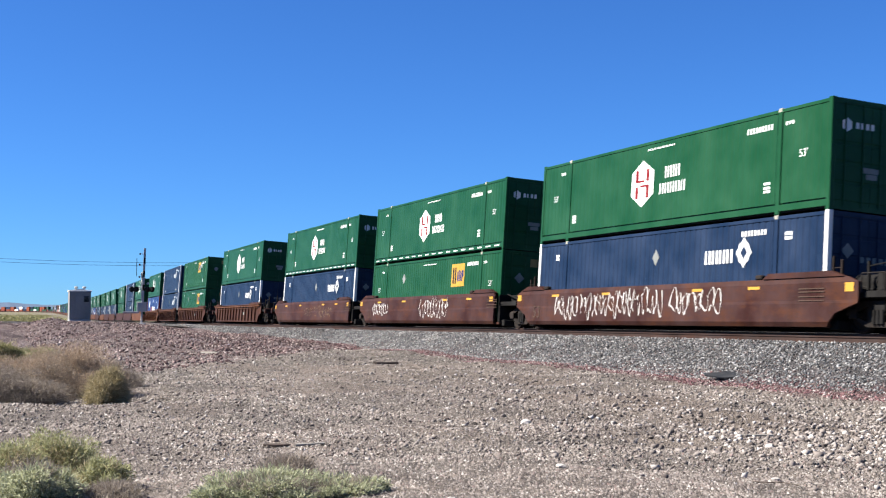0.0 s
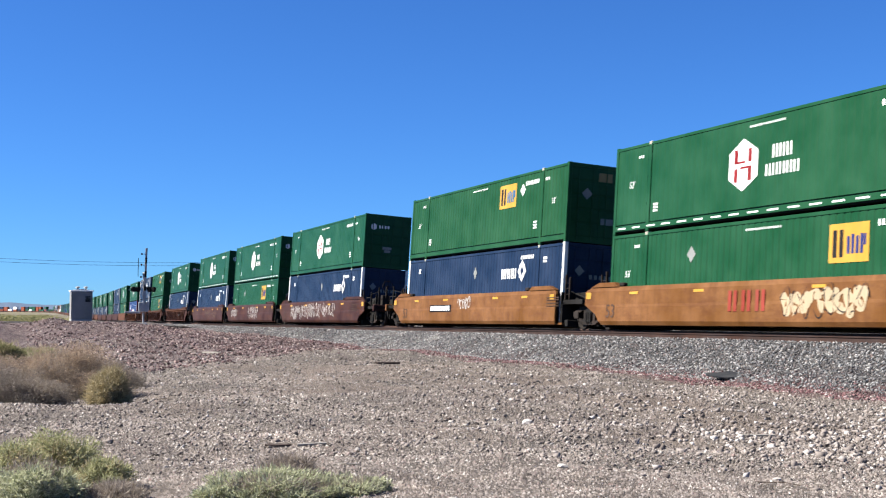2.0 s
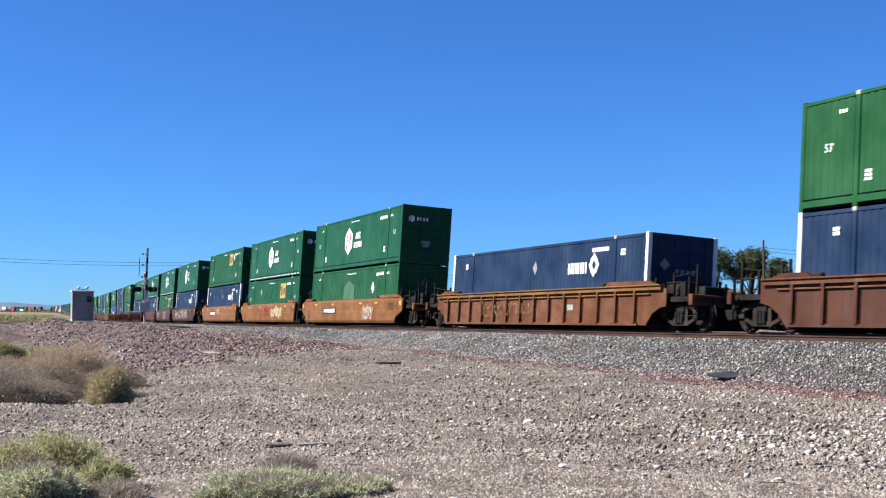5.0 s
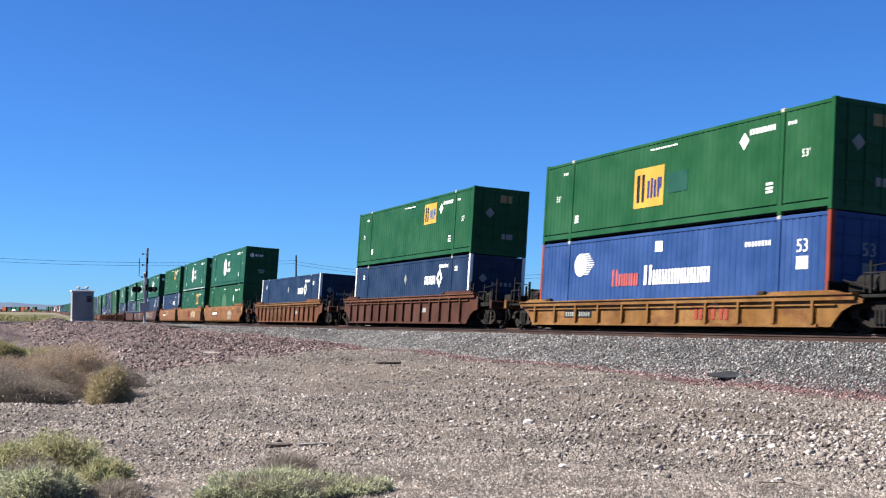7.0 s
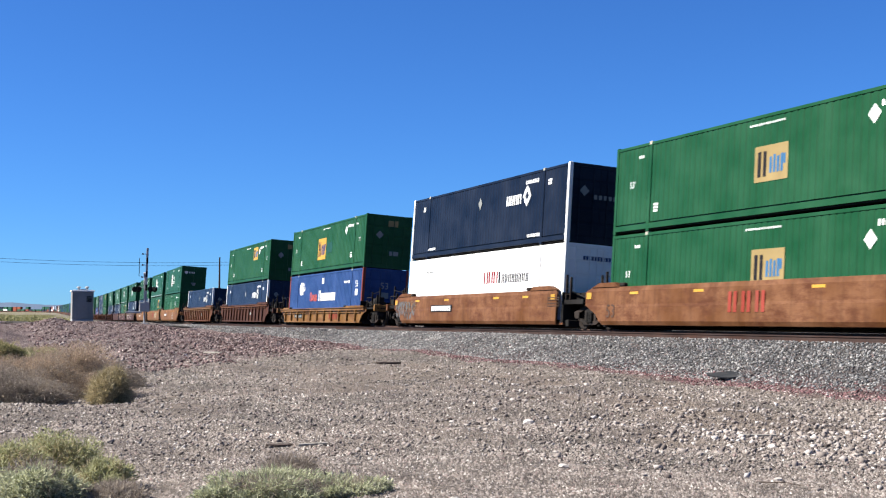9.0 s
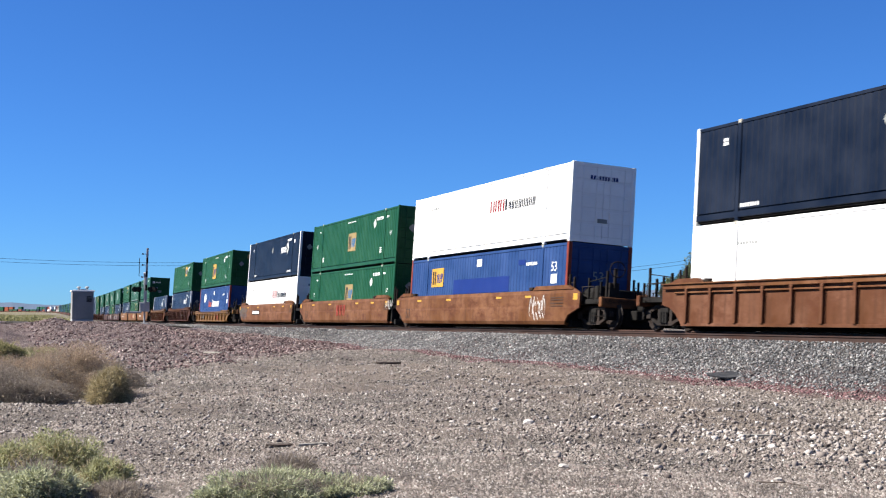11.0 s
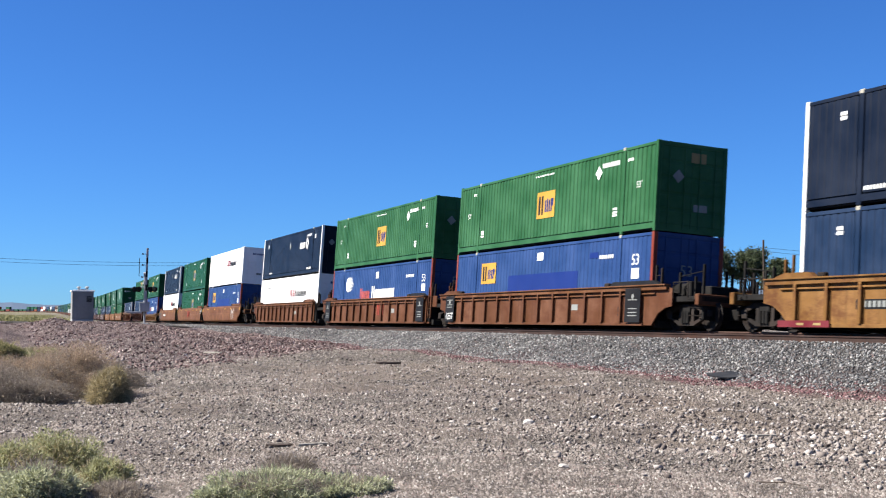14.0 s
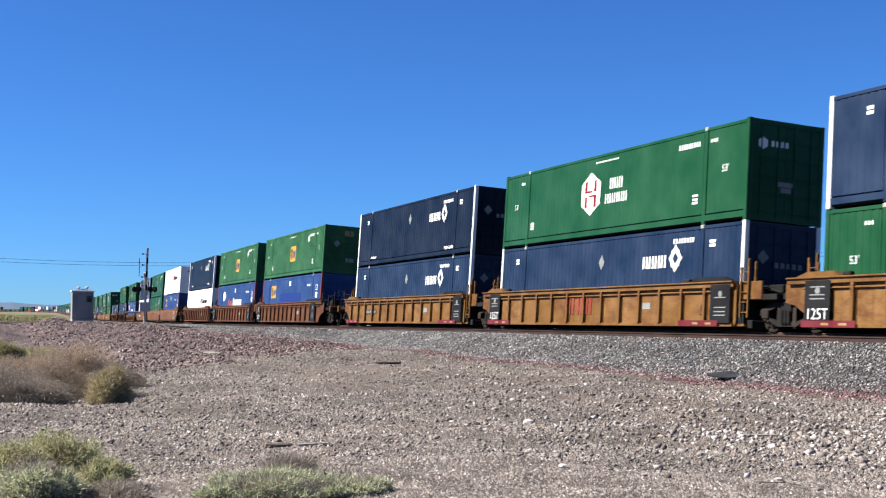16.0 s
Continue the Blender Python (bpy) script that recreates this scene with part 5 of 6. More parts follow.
for i in range(90):
    s += 19.6 if i % 3 else 23.6
    if s > 1960:
        break
    tone = fr.choice((WELL_BROWN, WELL_BROWN, WELL_MAROON, WELL_RED))
    w = new("well_wagon", recolour(FAR_WELL, tone))
    tagged(w, "rusty ribbed well wagon far along the line", "rail wagon", "wagons of the train")
    w.matrix_basis = on_track(s)
    TRAIN.append((w, s, 0.0))
    if i < len(mid):
        stand(mid[i][1], s, 0.20)
        stand(mid[i][0], s, 3.104)
        continue
    for up in (0.20, 3.104):
        if up > 1 and s > 900 and fr.random() < 0.3:
            continue
        col = fr.choice((GREEN, GREEN, GREEN_DEEP, BLUE, COBALT)) if s < 850 else fr.choice((ORANGE_BOX, ORANGE_BOX, GREEN, GREEN, NAVY, WHITE_BOX, RED_POST, BLUE))
        if col.name not in PLAIN:
            PLAIN[col.name] = plain_box(col)
            c = PLAIN[col.name]
            name = {"deep_green_paint": "green", "grass_green_paint": "green", "dusty_blue_paint": "blue", "cobalt_blue_paint": "bright blue", "orange_container_paint": "orange", "navy_paint": "navy", "white_container_paint": "white", "faded_red_paint": "red"}[col.name]
            tagged(c, name + " steel shipping container far along the train", "shipping container", "containers on the train")
            c.matrix_basis = on_track(s, up)
        else:
            c = copy_thing(PLAIN[col.name], on_track(s, up))
        TRAIN.append((c, s, up))


# ---------------------------------------------------------------- beside the line
def from_eye(az, dist, z=None):
    """A place in plan, by its bearing (degrees left of +y) and distance from the viewer."""
    a = radians(az)
    x, y = EYE.x - dist * math.sin(a), EYE.y + dist * math.cos(a)
    return Vector((x, y, float(ground_z(np.array([x]), np.array([y]), False)[0]) if z is None else z))


def make_signal():
    p = from_eye(80.18, 95.0, -0.02)
    c = new("crossing_signal", None)
    c.matrix_basis = Matrix.Translation(p) @ Matrix.Rotation(radians(-10), 4, "Z")
    tagged(c, "grey steel crossing signal with raised gate arm and round lamps", "crossing signal")
    part("foundation", boxes([(-0.3, 0.3, -0.3, 0.3, -0.3, 0.12)], 0.03), ALU, c)
    part("mast", tube((0, 0, 0.1), (0, 0, 3.6), 0.075, 12), ALU, c)
    part("gate_mechanism", boxes([(-0.25, 0.3, -0.36, 0.36, 0.95, 1.62), (-0.28, 0.33, -0.4, 0.4, 1.6, 1.66)], 0.03), ALU, c, "grey steel gate motor case")
    arm = part("gate_arm", boxes([(0.30, 0.34, -0.06, 0.10, 1.2, 5.65)], 0.01), ALU, c, "raised white gate arm")
    arm.matrix_local = pose(0, 0.0, 0, -1.5, 0, 0)
    for i in range(3):
        part("gate_stripe", boxes([(0.342, 0.346, -0.045, 0.105, 2.5 + i, 2.95 + i)]), IRON_DUSTY, arm)
    for z in (3.5, 4.4, 5.2):
        part("gate_lamp", tube((0.3, -0.30, z), (0.42, -0.30, z), 0.07, 10), LAMP_RED, arm)
        part("lamp_bracket", boxes([(0.30, 0.33, -0.30, -0.04, z - 0.02, z + 0.02)]), ALU, arm)
    part("cable", tube((0.31, -0.42, 3.55), (0.31, -0.40, 4.9), 0.025, 6), IRON, c)
    part("counterweight", boxes([(0.2, 0.5, -1.35, -0.2, 0.82, 0.98)], 0.02), ALU, c)
    part("crossbuck", join(prism([(-0.11, -0.62), (0.11, -0.62), (0.11, 0.62), (-0.11, 0.62)], 0.0, 0.02, "x")), WHITE, c, "white crossbuck blade").matrix_local = pose(-0.1, 0, 3.35, 45, 0, 78)
    part("crossbuck", join(prism([(-0.11, -0.62), (0.11, -0.62), (0.11, 0.62), (-0.11, 0.62)], 0.0, 0.02, "x")), WHITE, c).matrix_local = pose(-0.13, 0, 3.35, -45, 0, 78)
    part("cross_arm", boxes([(-0.04, 0.04, -0.95, 0.95, 2.68, 2.76)], 0.01), ALU, c)
    for y in (-0.72, -0.42, 0.42, 0.72):
        for f in (-1, 1) if abs(y) > 0.5 else (1,):
            d = part("signal_lamp", lathe([(0.20, -0.02), (0.21, 0.0), (0.12, 0.03), (0.10, 0.12)], sides=20), IRON, c, "black round lamp hood")
            d.matrix_local = pose(f * 0.13, y, 2.6, 0, 0, 62 if y > 0 else 95)
            part("lens", tube((0, -0.03, 0), (0, -0.024, 0), 0.12, 16), LAMP_RED, d)
            part("visor", tube((0, -0.22, 0.03), (0, -0.02, 0.03), 0.15, 14, 0.15), IRON, d)
    part("bell", lathe([(0.02, -0.1), (0.16, -0.06), (0.17, 0.02), (0.05, 0.06)], sides=16), ALU, c).location = (0, 0, 3.7)


make_signal()


def make_hut():
    p = from_eye(82.86, 112.0, 0.30)
    c = new("signal_hut", None)
    c.matrix_basis = Matrix.Translation(p) @ Matrix.Rotation(radians(-3), 4, "Z")
    tagged(c, "silver-grey metal signal hut with roof vents by the track", "signal hut")
    w, h, d = 0.88, 2.42, 1.0
    part("foundation", boxes([(-d, d, -w, w, -0.55, 0.06)], 0.02), ALU, c)
    part("wall", boxes([(-d, d, -w, w, 0.06, h)], 0.02), HUT_GREY, c)
    for y in (-w + 0.03, -w / 3, w / 3, w - 0.03):
        part("seam", boxes([(d, d + 0.025, y - 0.025, y + 0.025, 0.08, h)]), HUT_GREY, c)
    part("door", boxes([(d + 0.004, d + 0.04, -0.42, 0.42, 0.12, 2.15)], 0.01), HUT_GREY, c, "grey steel door")
    part("vent", boxes([(d + 0.03, d + 0.06, 0.28, 0.7, 1.55 + 0.1 * i, 1.61 + 0.1 * i) for i in range(5)]), IRON, c, "louvred vent")
    part("roof", join(boxes([(-d - 0.06, d + 0.06, -w - 0.07, w + 0.07, h, h + 0.12)], 0.02), prism([(-w - 0.04, h + 0.12), (w + 0.04, h + 0.12), (0, h + 0.24)], -d, d, "x")), WHITE_BOX, c, "pale sheet-metal roof")
    for y in (-0.32, 0.36):
        part("roof_vent", lathe([(0.09, 0.0), (0.09, 0.12), (0.19, 0.14), (0.17, 0.22), (0.05, 0.27)], sides=14), ALU, c).matrix_local = pose(0.3, y, h + 0.2, 90)


make_hut()


def make_pole(az, dist, height, arm):
    p = from_eye(az, dist)
    c = new("utility_pole", None)
    c.matrix_basis = Matrix.Translation(p)
    tagged(c, "weathered timber utility pole with crossarm behind the train", "utility pole", "line of poles")
    part("pole", tube((0, 0, -0.5), (0, 0, height), 0.17, 10, 0.11), POLE_WOOD, c)
    if arm:
        a = part("crossarm", boxes([(-0.06, 0.06, -1.2, 1.2, height - 1.1, height - 0.98)], 0.01), POLE_WOOD, c)
        for y in (-1.1, -0.5, 0.5, 1.1):
            part("insulator", lathe([(0.03, 0.0), (0.06, 0.05), (0.04, 0.16)], sides=8), ALU, a).matrix_local = pose(0, y, height - 0.98, 90)
    return p + Vector((0, 0, height - 0.9))


def height_at(dist, drop):
    return 0.384 + dist * math.tan(radians(drop))


POLE_C = make_pole(52.30, 147.0, height_at(147, 3.71) - 0.2, False)
POLE_A = make_pole(73.46, 175.0, height_at(175, 3.13) - 0.4, False)
POLE_B = make_pole(76.90, 183.0, height_at(183, 3.00) - 0.4, False)
POLE_D = make_pole(97.0, 150.0, 9.6, False)
POLE_E = make_pole(30.0, 150.0, 9.2, False)


def make_wire(a, b, sag, lift):
    bm = bmesh.new()
    pts = [a.lerp(b, i / 24) + Vector((0, 0, lift - sag * 4 * (i / 24) * (1 - i / 24))) for i in range(25)]
    last = None
    for p in pts:
        r = [bm.verts.new(p + Vector(o)) for o in ((0.0, 0.0, 0.022), (0.016, 0.016, -0.012), (-0.016, -0.016, -0.012))]
        if last:
            for i in range(3):
                bm.faces.new((last[i], last[(i + 1) % 3], r[(i + 1) % 3], r[i]))
        last = r
    bmesh.ops.recalc_face_normals(bm, faces=bm.faces[:])
    ob = new("overhead_wire", mesh_of("overhead_wire", bm, IRON))
    tagged(ob, "thin dark power wire slung between poles", "wire", "power lines")


for lift in (0.0, 0.42):
    make_wire(POLE_D, POLE_B, 0.9, lift - 0.25)
    make_wire(POLE_B, POLE_A, 0.02, lift - 0.25)
    make_wire(POLE_A, POLE_C, 2.6, lift - 0.4)
    make_wire(POLE_C, POLE_E, 1.6, lift - 0.4)


# road over the crossing
def make_road():
    bm = bmesh.new()
    last = None
    for y in np.arange(-70.0, -2.0, 2.0):
        yc = np.interp(104, LINE_S, LINE_Y)
        xm = -104.5 - 0.05 * (y + 10)
        row = []
        for dx in (-4.2, -1.4, 1.4, 4.2):
            x = xm + dx
            row.append(bm.verts.new((x, y + yc, float(ground_z(np.array([x]), np.array([y + yc]), False)[0]) + 0.07)))
        if last:
            for i in range(3):
                bm.faces.new((last[i], last[i + 1], row[i + 1], row[i]))
        last = row
    bmesh.ops.solidify(bm, geom=bm.faces[:], thickness=0.06)
    ob = new("road", mesh_of("road", bm, ASPHALT))
    tagged(ob, "sun-bleached asphalt road climbing to the crossing", "road", kind="structure")


make_road()


def make_line_mark(az, d, w):
    p = from_eye(az, d)
    ob = new("stop_line", mesh_of("stop_line", boxes([(-0.3, 0.3, -w / 2, w / 2, 0.0, 0.012)]), WHITE))
    ob.matrix_basis = Matrix.Translation(p + Vector((0, 0, 0.074)))
    tagged(ob, "worn white stop line painted on the road", "road marking", kind="structure")


make_line_mark(81.85, 103.0, 0.85)
make_line_mark(81.25, 103.0, 0.85)


# ---------------------------------------------------------------- plants
def blades(name, seed, n, rx, ry, h, length, width, mat, parent, top=0.12, fan=0.55, label=""):
    """A tangle of thin tapering twigs or leaves that fill a dome."""
    r = np.random.RandomState(seed)
    k = 26
    ca, ce = r.uniform(0, 2 * np.pi, k), np.arcsin(r.rand(k) ** 0.8)
    cq = r.uniform(0.45, 0.80, k)
    cen = np.stack([cq * np.cos(ce) * np.cos(ca), cq * np.cos(ce) * np.sin(ca), cq * np.sin(ce)], 1)
    pick = r.randint(0, k, n)
    g = r.normal(size=(n, 3))
    g /= np.linalg.norm(g, axis=1)[:, None]
    p = cen[pick] + g * (r.rand(n) ** 0.5 * r.uniform(0.2, 0.36, k)[pick])[:, None]
    p[:, 2] = np.abs(p[:, 2])
    p = p * np.array([rx, ry, h])
    out = g + 0.6 * p / np.maximum(1e-6, np.linalg.norm(p, axis=1))[:, None]
    dirn = out * fan + r.normal(size=(n, 3)) * 0.55 + np.array([0, 0, top])
    dirn /= np.linalg.norm(dirn, axis=1)[:, None]
    side = np.cross(dirn, r.normal(size=(n, 3)))
    side /= np.linalg.norm(side, axis=1)[:, None]
    ln, wd = length * r.uniform(0.5, 1.2, n)[:, None], width * r.uniform(0.6, 1.3, n)[:, None]
    v = np.stack([p - side * wd, p + side * wd, p + dirn * ln * 0.6 + side * wd * 0.7, p + dirn * ln], 1)
    v[:, :, 2] = np.maximum(v[:, :, 2], -0.05)
    f = np.array([(0, 1, 2), (0, 2, 3)])[None] + 4 * np.arange(n)[:, None, None]
    me = fast_mesh(name, v.reshape(-1, 3), f.reshape(-1, 3), mat)
    return part(name, me, mat, parent, label)


def make_bush(x, y, rx, ry, h, leaf, twig, seed, label, n=5000, length=0.09, width=0.006, name="desert_bush"):
    c = new(name, None)
    z = float(ground_z(np.array([x]), np.array([y]), False)[0])
    c.matrix_basis = Matrix.Translation((x, y, z - 0.02))
    tagged(c, label, "bush")
    r = random.Random(seed)
    st = []
    for i in range(26):
        a, e = r.uniform(0, 6.28), r.uniform(0.35, 1.45)
        st.append(tube((0.05 * math.cos(a), 0.05 * math.sin(a), 0), (0.75 * rx * math.cos(a) * math.cos(e), 0.75 * ry * math.sin(a) * math.cos(e), 0.8 * h * math.sin(e)), 0.012, 4, 0.003))
    part("stem_base", join(*st), twig, c, "thin woody stems")
    blades("twig_tangle", seed + 50, n // 3, rx * 0.92, ry * 0.92, h * 0.9, length * 1.7, width * 0.6, twig, c)
    blades("foliage", seed, n, rx, ry, h, length, width, leaf, c)
    return c


for x, y, rx, ry, h, leaf, twig, seed, label, n, ln, wd in (
        (-11.9, -21.35, 0.75, 0.55, 0.46, SAGE, STRAW, 1, "pale green desert shrub on stony ground", 16000, 0.05, 0.005),
        (-12.6, -20.85, 0.65, 0.50, 0.52, SAGE, STRAW, 2, "yellow-green desert shrub with dense fine leaves", 14000, 0.05, 0.005),
        (-11.5, -20.60, 0.42, 0.36, 0.32, SAGE, STRAW, 3, "small yellow-green shrub beside larger ones", 8000, 0.045, 0.005),
        (-10.5, -21.25, 0.5, 0.46, 0.40, SAGE_GREY, DEAD_GREY, 4, "grey-green desert shrub on gravel", 11000, 0.05, 0.005),
        (-10.5, -20.65, 0.5, 0.36, 0.15, DEAD_GREY, DEAD_GREY, 5, "low dead grey shrub on gravel", 6000, 0.06, 0.004),
        (-9.9, -19.50, 0.50, 0.75, 0.27, SAGE_GREY, DEAD_GREY, 6, "broad grey-green shrub close to the ground", 20000, 0.05, 0.005),
        (-10.0, -18.85, 0.40, 0.50, 0.17, SAGE_GREY, DEAD_GREY, 7, "low grey-green shrub on gravel", 9000, 0.045, 0.005),
        (-11.3, -18.95, 0.4, 0.40, 0.25, DEAD_GREY, DEAD_GREY, 8, "bare grey twiggy dead shrub", 3500, 0.10, 0.003),
        (-22.9, -18.86, 0.44, 0.46, 0.72, STRAW, STRAW, 9, "round straw-coloured dry shrub on bare gravel", 16000, 0.10, 0.006),
        (-25.2, -19.60, 1.7, 1.95, 1.22, DEAD, DEAD_GREY, 10, "large brown dead tumbleweed bush", 70000, 0.055, 0.0045),
        (-23.9, -20.5, 1.2, 1.35, 0.80, DEAD_GREY, DEAD_GREY, 11, "grey-brown tangled dead bush", 45000, 0.055, 0.0045),
        (-28.3, -18.1, 0.9, 1.05, 0.72, DEAD_GREY, DEAD_GREY, 12, "low grey dead bush behind a larger one", 20800, 0.075, 0.0042),
        (-22.6, -21.3, 0.8, 0.45, 0.46, DEAD_GREY, DEAD_GREY, 13, "dark grey dead twigs on the ground", 9000, 0.10, 0.006),
        (-36.0, -21.2, 1.4, 1.3, 1.0, DEAD, DEAD_GREY, 14, "brown dry bush at the foot of a slope", 14000, 0.13, 0.009),
        (-38.0, -19.8, 0.8, 0.9, 0.80, BRUSH, STRAW, 15, "green desert bush at the foot of a slope", 10000, 0.10, 0.012),
        (-40.0, -18.6, 1.0, 1.1, 0.55, SAGE, STRAW, 16, "low yellow-green shrub at the slope", 9000, 0.10, 0.012)):
    make_bush(x, y, rx, ry, h, leaf, twig, seed, label, n, ln, wd)


def make_far_brush():
    """Knee-high scrub over the flat beyond the crossing."""
    r = np.random.RandomState(77)
    n = 1400
    az, d = np.radians(r.uniform(83.9, 89.8, n)), 122 + 520 * r.rand(n) ** 1.8
    x, y = EYE.x - d * np.sin(az), EYE.y + d * np.cos(az)
    keep = np.abs(lateral(x, y)) > 7
    x, y = x[keep], y[keep]
    z = ground_z(x, y, False)
    vs, fs, k = [], [], 0
    for i in range(len(x)):
        m = 46
        q = r.normal(size=(m, 3)) * np.array([0.9, 0.9, 0.15]) * r.uniform(0.5, 1.2)
        q[:, 2] = np.abs(q[:, 2])
        c = q + np.array([x[i], y[i], z[i]])
        o = r.normal(size=(m, 3, 3)) * 0.11
        vs.append((c[:, None, :] + o).reshape(-1, 3))
        fs.append((np.arange(m * 3).reshape(-1, 3) + k))
        k += m * 3
    ob = new("far_brush", fast_mesh("far_brush", np.concatenate(vs), np.concatenate(fs), BRUSH))
    tagged(ob, "grey-green scrub scattered over the far flat", "scrub", kind="stuff")


make_far_brush()


def make_tree(az, dist, height, wide, seed):
    p = from_eye(az, dist)
    r = random.Random(seed)
    c = new("tree", None)
    c.matrix_basis = Matrix.Translation(p)
    tagged(c, "dark green broad tree behind the railway", "tree", "trees behind the line")
    limbs = [tube((0, 0, -0.3), (0.2, 0.1, height * 0.4), 0.26, 9, 0.17)]
    tips = []
    for i in range(13):
        a, e = i * 2.4 + r.uniform(-0.3, 0.3), r.uniform(0.45, 1.35)
        base = Vector((0.2, 0.1, height * r.uniform(0.25, 0.42)))
        tip = Vector((wide * 0.78 * math.cos(a) * math.cos(e), wide * 0.78 * math.sin(a) * math.cos(e), height * (0.34 + 0.6 * math.sin(e))))
        limbs.append(tube(base, tip, 0.10, 6, 0.03))
        tips.append(tip)
        for k in range(3):
            t2 = tip + Vector((r.uniform(-1, 1), r.uniform(-1, 1), r.uniform(-0.4, 0.8))) * wide * 0.28
            limbs.append(tube(base.lerp(tip, 0.65), t2, 0.045, 5, 0.015))
            tips.append(t2)
    part("trunk", join(*limbs), POLE_WOOD, c, "brown branching trunk")
    rr = np.random.RandomState(seed)
    pts = np.array([tuple(t) for t in tips])
    n = 13000
    cen = pts[rr.randint(0, len(pts), n)] + rr.normal(size=(n, 3)) * wide * np.array([0.17, 0.17, 0.14])
    o = rr.normal(size=(n, 3, 3)) * 0.10
    part("crown", fast_mesh("crown", (cen[:, None] + o).reshape(-1, 3), np.arange(n * 3).reshape(-1, 3), LEAF), LEAF, c)


for az, d, h, w, seed in ((54.6, 150, 8.9, 2.9, 1), (52.9, 152, 8.7, 2.6, 2), (51.7, 149, 7.6, 1.7, 3), (56.2, 153, 5.4, 1.9, 4), (55.3, 158, 7.2, 2.2, 5)):
    make_tree(az, d, h, w, seed)


# ---------------------------------------------------------------- far hills
def make_hills():
    bm = bmesh.new()
    last = None
    for i in range(241):
        az = 20 + i * 0.35
        d = 4000.0
        px = np.interp(az, [20, 50, 62, 70, 76, 80, 82, 85, 87, 90, 95, 104], [62, 56, 52, 46, 40, 30, 27, 28, 31, 26, 20, 22])
        hgt = (px + 3.0 * float(bumps(az / 1.1, 0.5)) + 1.2 * float(bumps(az / 0.33, 7.5))) / 2207 * d
        a = radians(az)
        row = [bm.verts.new((EYE.x - q * math.sin(a), EYE.y + q * math.cos(a), z)) for q, z in ((d, -20.0), (d, hgt * 0.55), (d + 150, hgt), (d + 400, -20.0))]
        if last:
            for k in range(3):
                bm.faces.new((last[k], last[k + 1], row[k + 1], row[k]))
        last = row
    bmesh.ops.recalc_face_normals(bm, faces=bm.faces[:])
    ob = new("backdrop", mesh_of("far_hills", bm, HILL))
    tagged(ob, "low desert hills on the horizon, blue haze painted into their colour", "hills", kind="structure")


make_hills()


# ---------------------------------------------------------------- litter on the ground
def lie(name, bm, mat, x, y, label, turn=0.0, tilt=0.0, up=0.0):
    ob = new(name, mesh_of(name, bm, mat))
    z = float(ground_z(np.array([x]), np.array([y]))[0])
    ob.matrix_basis = pose(x, y, z + up, tilt, 0, turn)
    tagged(ob, label, name.replace("_", " "), "loose litter on the ground")
    return ob


def slab(seed, a, b, t):
    r = random.Random(seed)
    n = 11
    return prism([(a * (0.8 + 0.25 * r.random()) * math.cos(6.283 * i / n), b * (0.75 + 0.35 * r.random()) * math.sin(6.283 * i / n)) for i in range(n)], 0, t, "z")


def boulder(seed, size):
    r = random.Random(seed)
    bm = bmesh.new()
    bmesh.ops.create_icosphere(bm, subdivisions=2, radius=size)
    for v in bm.verts:
        v.co = Vector((v.co.x * 1.2, v.co.y, v.co.z * 0.65)) * (1 + 0.28 * noise.noise(v.co * (1.4 / size) + Vector((seed, 0, 0))))
    return bm


lie("rubber_flap", slab(1, 0.62, 0.26, 0.03), RUBBER, -24.9, -3.95, "torn dark rubber sheet lying on the ballast", 55, 14, 0.03)
lie("plank", slab(2, 0.40, 0.12, 0.06), DARK_WOOD, -36.0, -8.6, "dark broken plank lying on the gravel", 70, 2, 0.02)
lie("stick", join(tube((-0.17, 0, 0.02), (0.17, 0.03, 0.035), 0.020, 7, 0.015), tube((0.05, 0.02, 0.03), (0.12, -0.03, 0.02), 0.005, 5)), DRIFTWOOD, -14.1, -17.82, "sun-bleached stick on pebbles", 72)
lie("plank", slab(3, 0.17, 0.06, 0.02), DARK_WOOD, -14.4, -18.13, "small dark splinter of board on gravel", 75, 3, 0.015)
lie("rock", boulder(4, 0.075), PALE_STONE, -17.2, -13.4, "pale stone with a dark side on gravel", 20, 0, 0.02)
lie("rock", boulder(5, 0.05), DARK_WOOD, -17.3, -14.7, "small dark brown stone on gravel", 50, 0, 0.015)
lie("stick", tube((-0.25, 0, 0.03), (0.25, 0.05, 0.03), 0.02, 7, 0.015), DRIFTWOOD, -13.8, -11.7, "short pale weathered stick among stones", 60)
lie("plank", slab(9, 0.55, 0.07, 0.05), DRIFTWOOD, -44.0, -12.2, "pale weathered board on the red gravel slope", 25, 6, 0.05)
lie("rock", boulder(7, 0.09), DARK_WOOD, -58.0, -7.2, "dark stone lying on reddish gravel", 10, 0, 0.03)
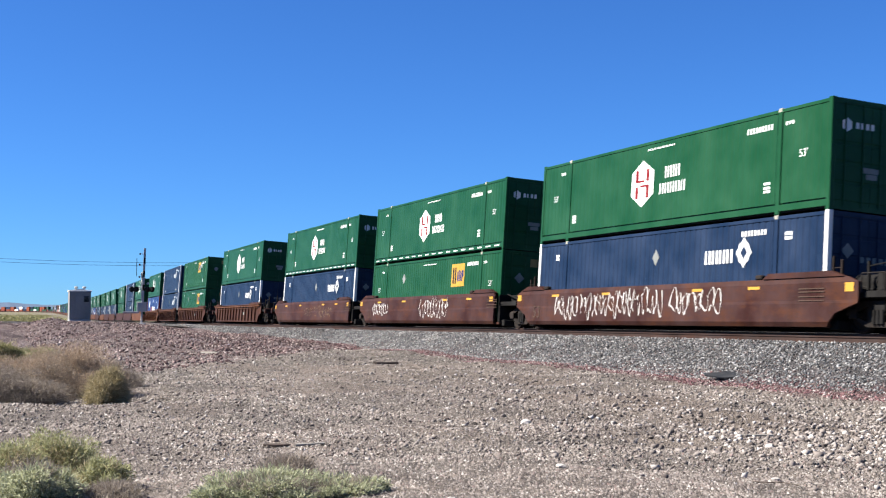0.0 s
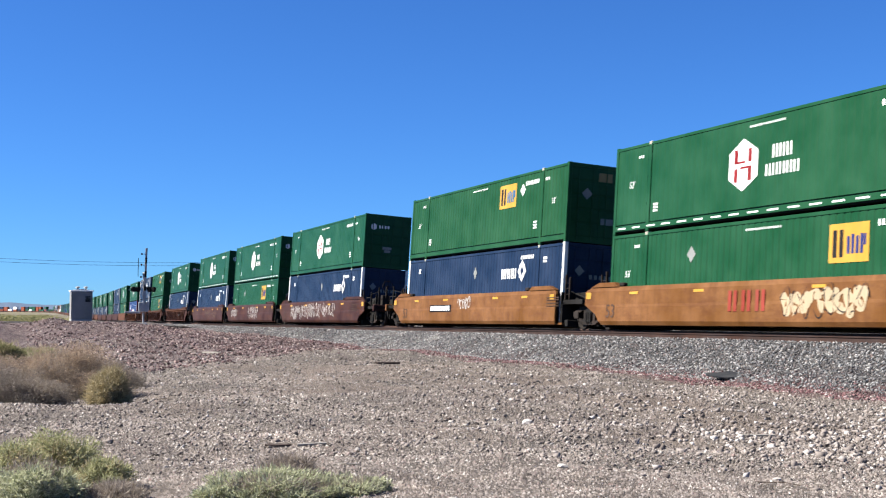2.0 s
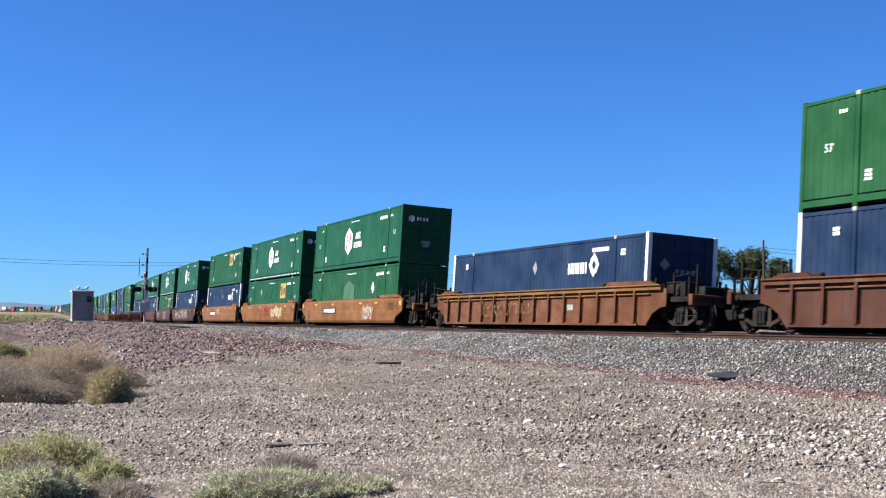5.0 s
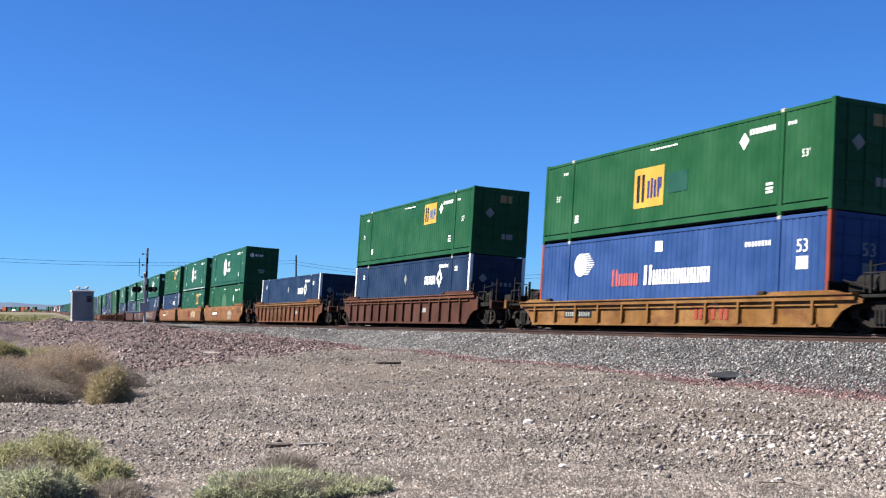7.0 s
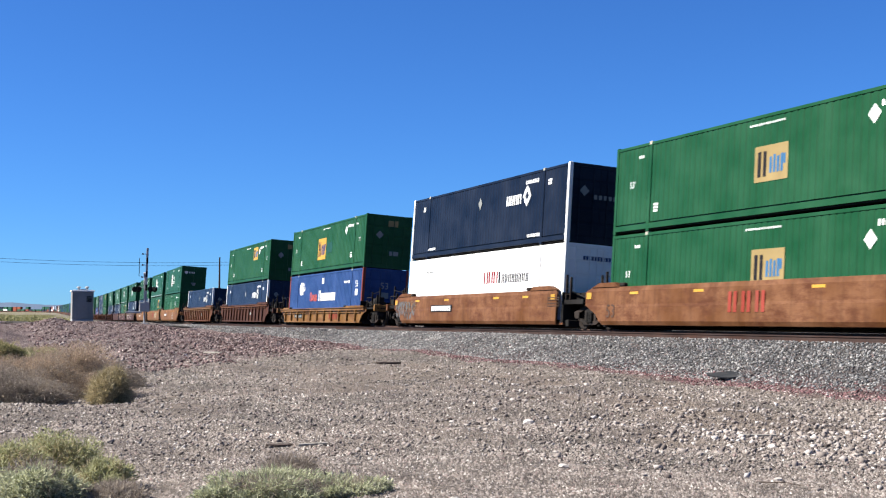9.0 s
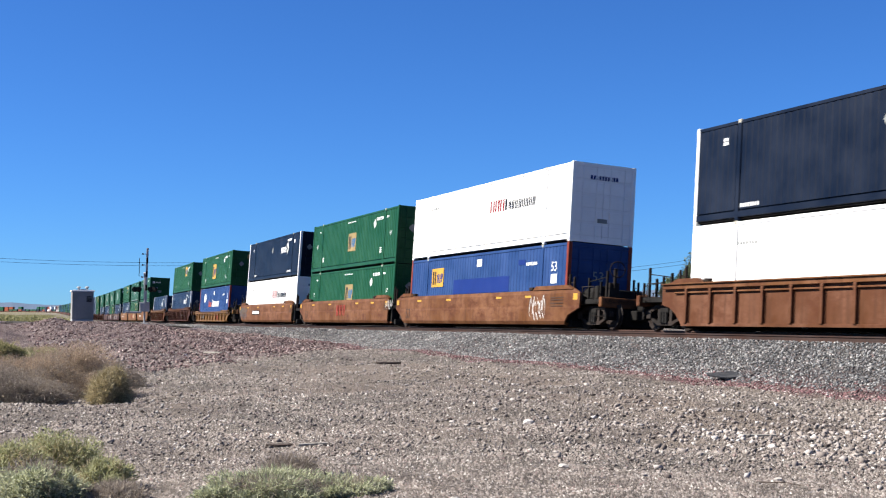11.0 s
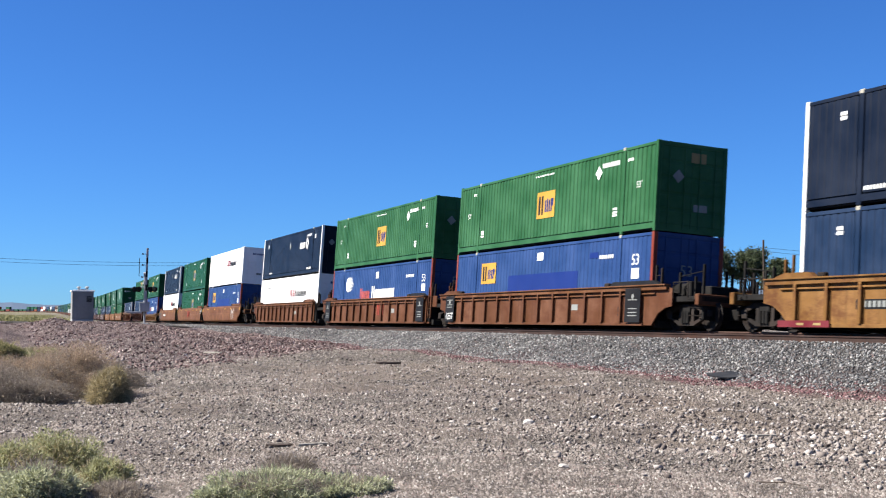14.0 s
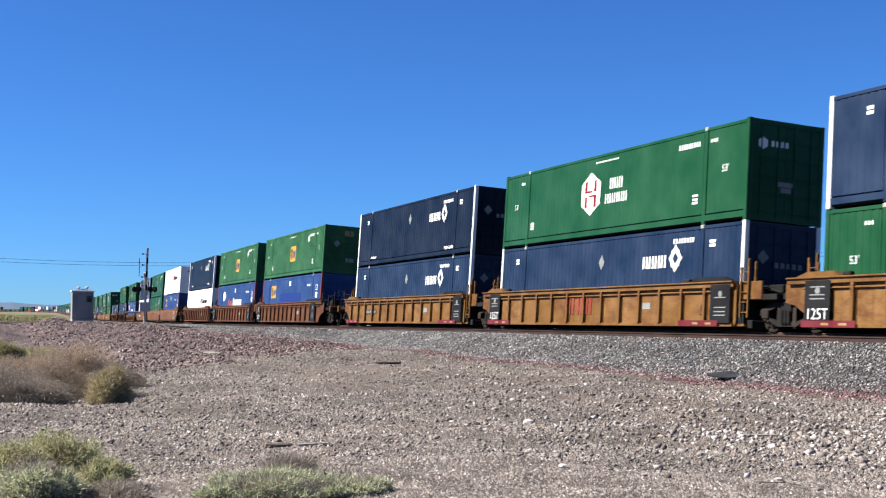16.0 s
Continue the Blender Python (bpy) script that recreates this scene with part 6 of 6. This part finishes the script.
lie("stick", tube((-0.05, 0, 0.012), (0.06, 0.02, 0.012), 0.008, 6), DRIFTWOOD, -12.9, -17.75, "small pale splinter on pebbles", 80)
lie("twig", join(tube((-0.2, 0, 0.02), (0.05, 0.06, 0.03), 0.005, 5), tube((0.05, 0.06, 0.03), (0.22, 0.0, 0.02), 0.004, 5)), DARK_WOOD, -9.2, -15.0, "thin dark bent twig on gravel", 30)
for i in range(26):
    r = random.Random(900 + i)
    x, y = r.uniform(-34, -9), r.uniform(-19.5, -6)
    lie("rock", boulder(30 + i, r.uniform(0.025, 0.055)), r.choice((PALE_STONE, PALE_STONE, GRAVEL)), x, y, "loose fist-sized desert stone on gravel", r.uniform(0, 360), 0, 0.012)


for i in range(46):
    r = random.Random(1500 + i)
    x, y = r.uniform(-36, -9.5), r.uniform(-19.8, -6.2)
    a, b = r.uniform(0.06, 0.20), r.uniform(-0.05, 0.05)
    lie("twig", join(tube((-a, 0, 0.012), (0, b, 0.025), 0.006, 5, 0.005), tube((0, b, 0.025), (a, -b * 0.5, 0.012), 0.005, 5, 0.003)), r.choice((DARK_WOOD, DARK_WOOD, DRIFTWOOD)), x, y, "thin dry twig lying on the gravel", r.uniform(0, 360))
for i in range(30):
    r = random.Random(1800 + i)
    lie("rock", boulder(90 + i, r.uniform(0.02, 0.045)), DARK_STONE, r.uniform(-40, -10), r.uniform(-19.5, -6), "small dark stone on pale gravel", r.uniform(0, 360), 0, 0.008)


# ---------------------------------------------------------------- what moves
def motions():
    for ob, s, up in TRAIN:
        step = 1.0 if s < 420 else 4.0
        walk(ob, [(t, on_track(s + SPEED * t, up)) for t in np.arange(0.0, 16.01, step)])
    rate = math.degrees(SPEED / WHEEL_R) / FPS
    keyed = {}
    for w, k in WHEELSETS:
        if k not in keyed:
            walk(w, [(i / FPS, pose(k, 0, WHEEL_R, 0, -rate * i, 0)) for i in range(16 * FPS + 1)])
            keyed[k] = w.animation_data.action
        else:
            w.rotation_mode = "QUATERNION"
            w.animation_data_create().action = keyed[k]
            w.animation_data.action_slot = keyed[k].slots[0]


motions()
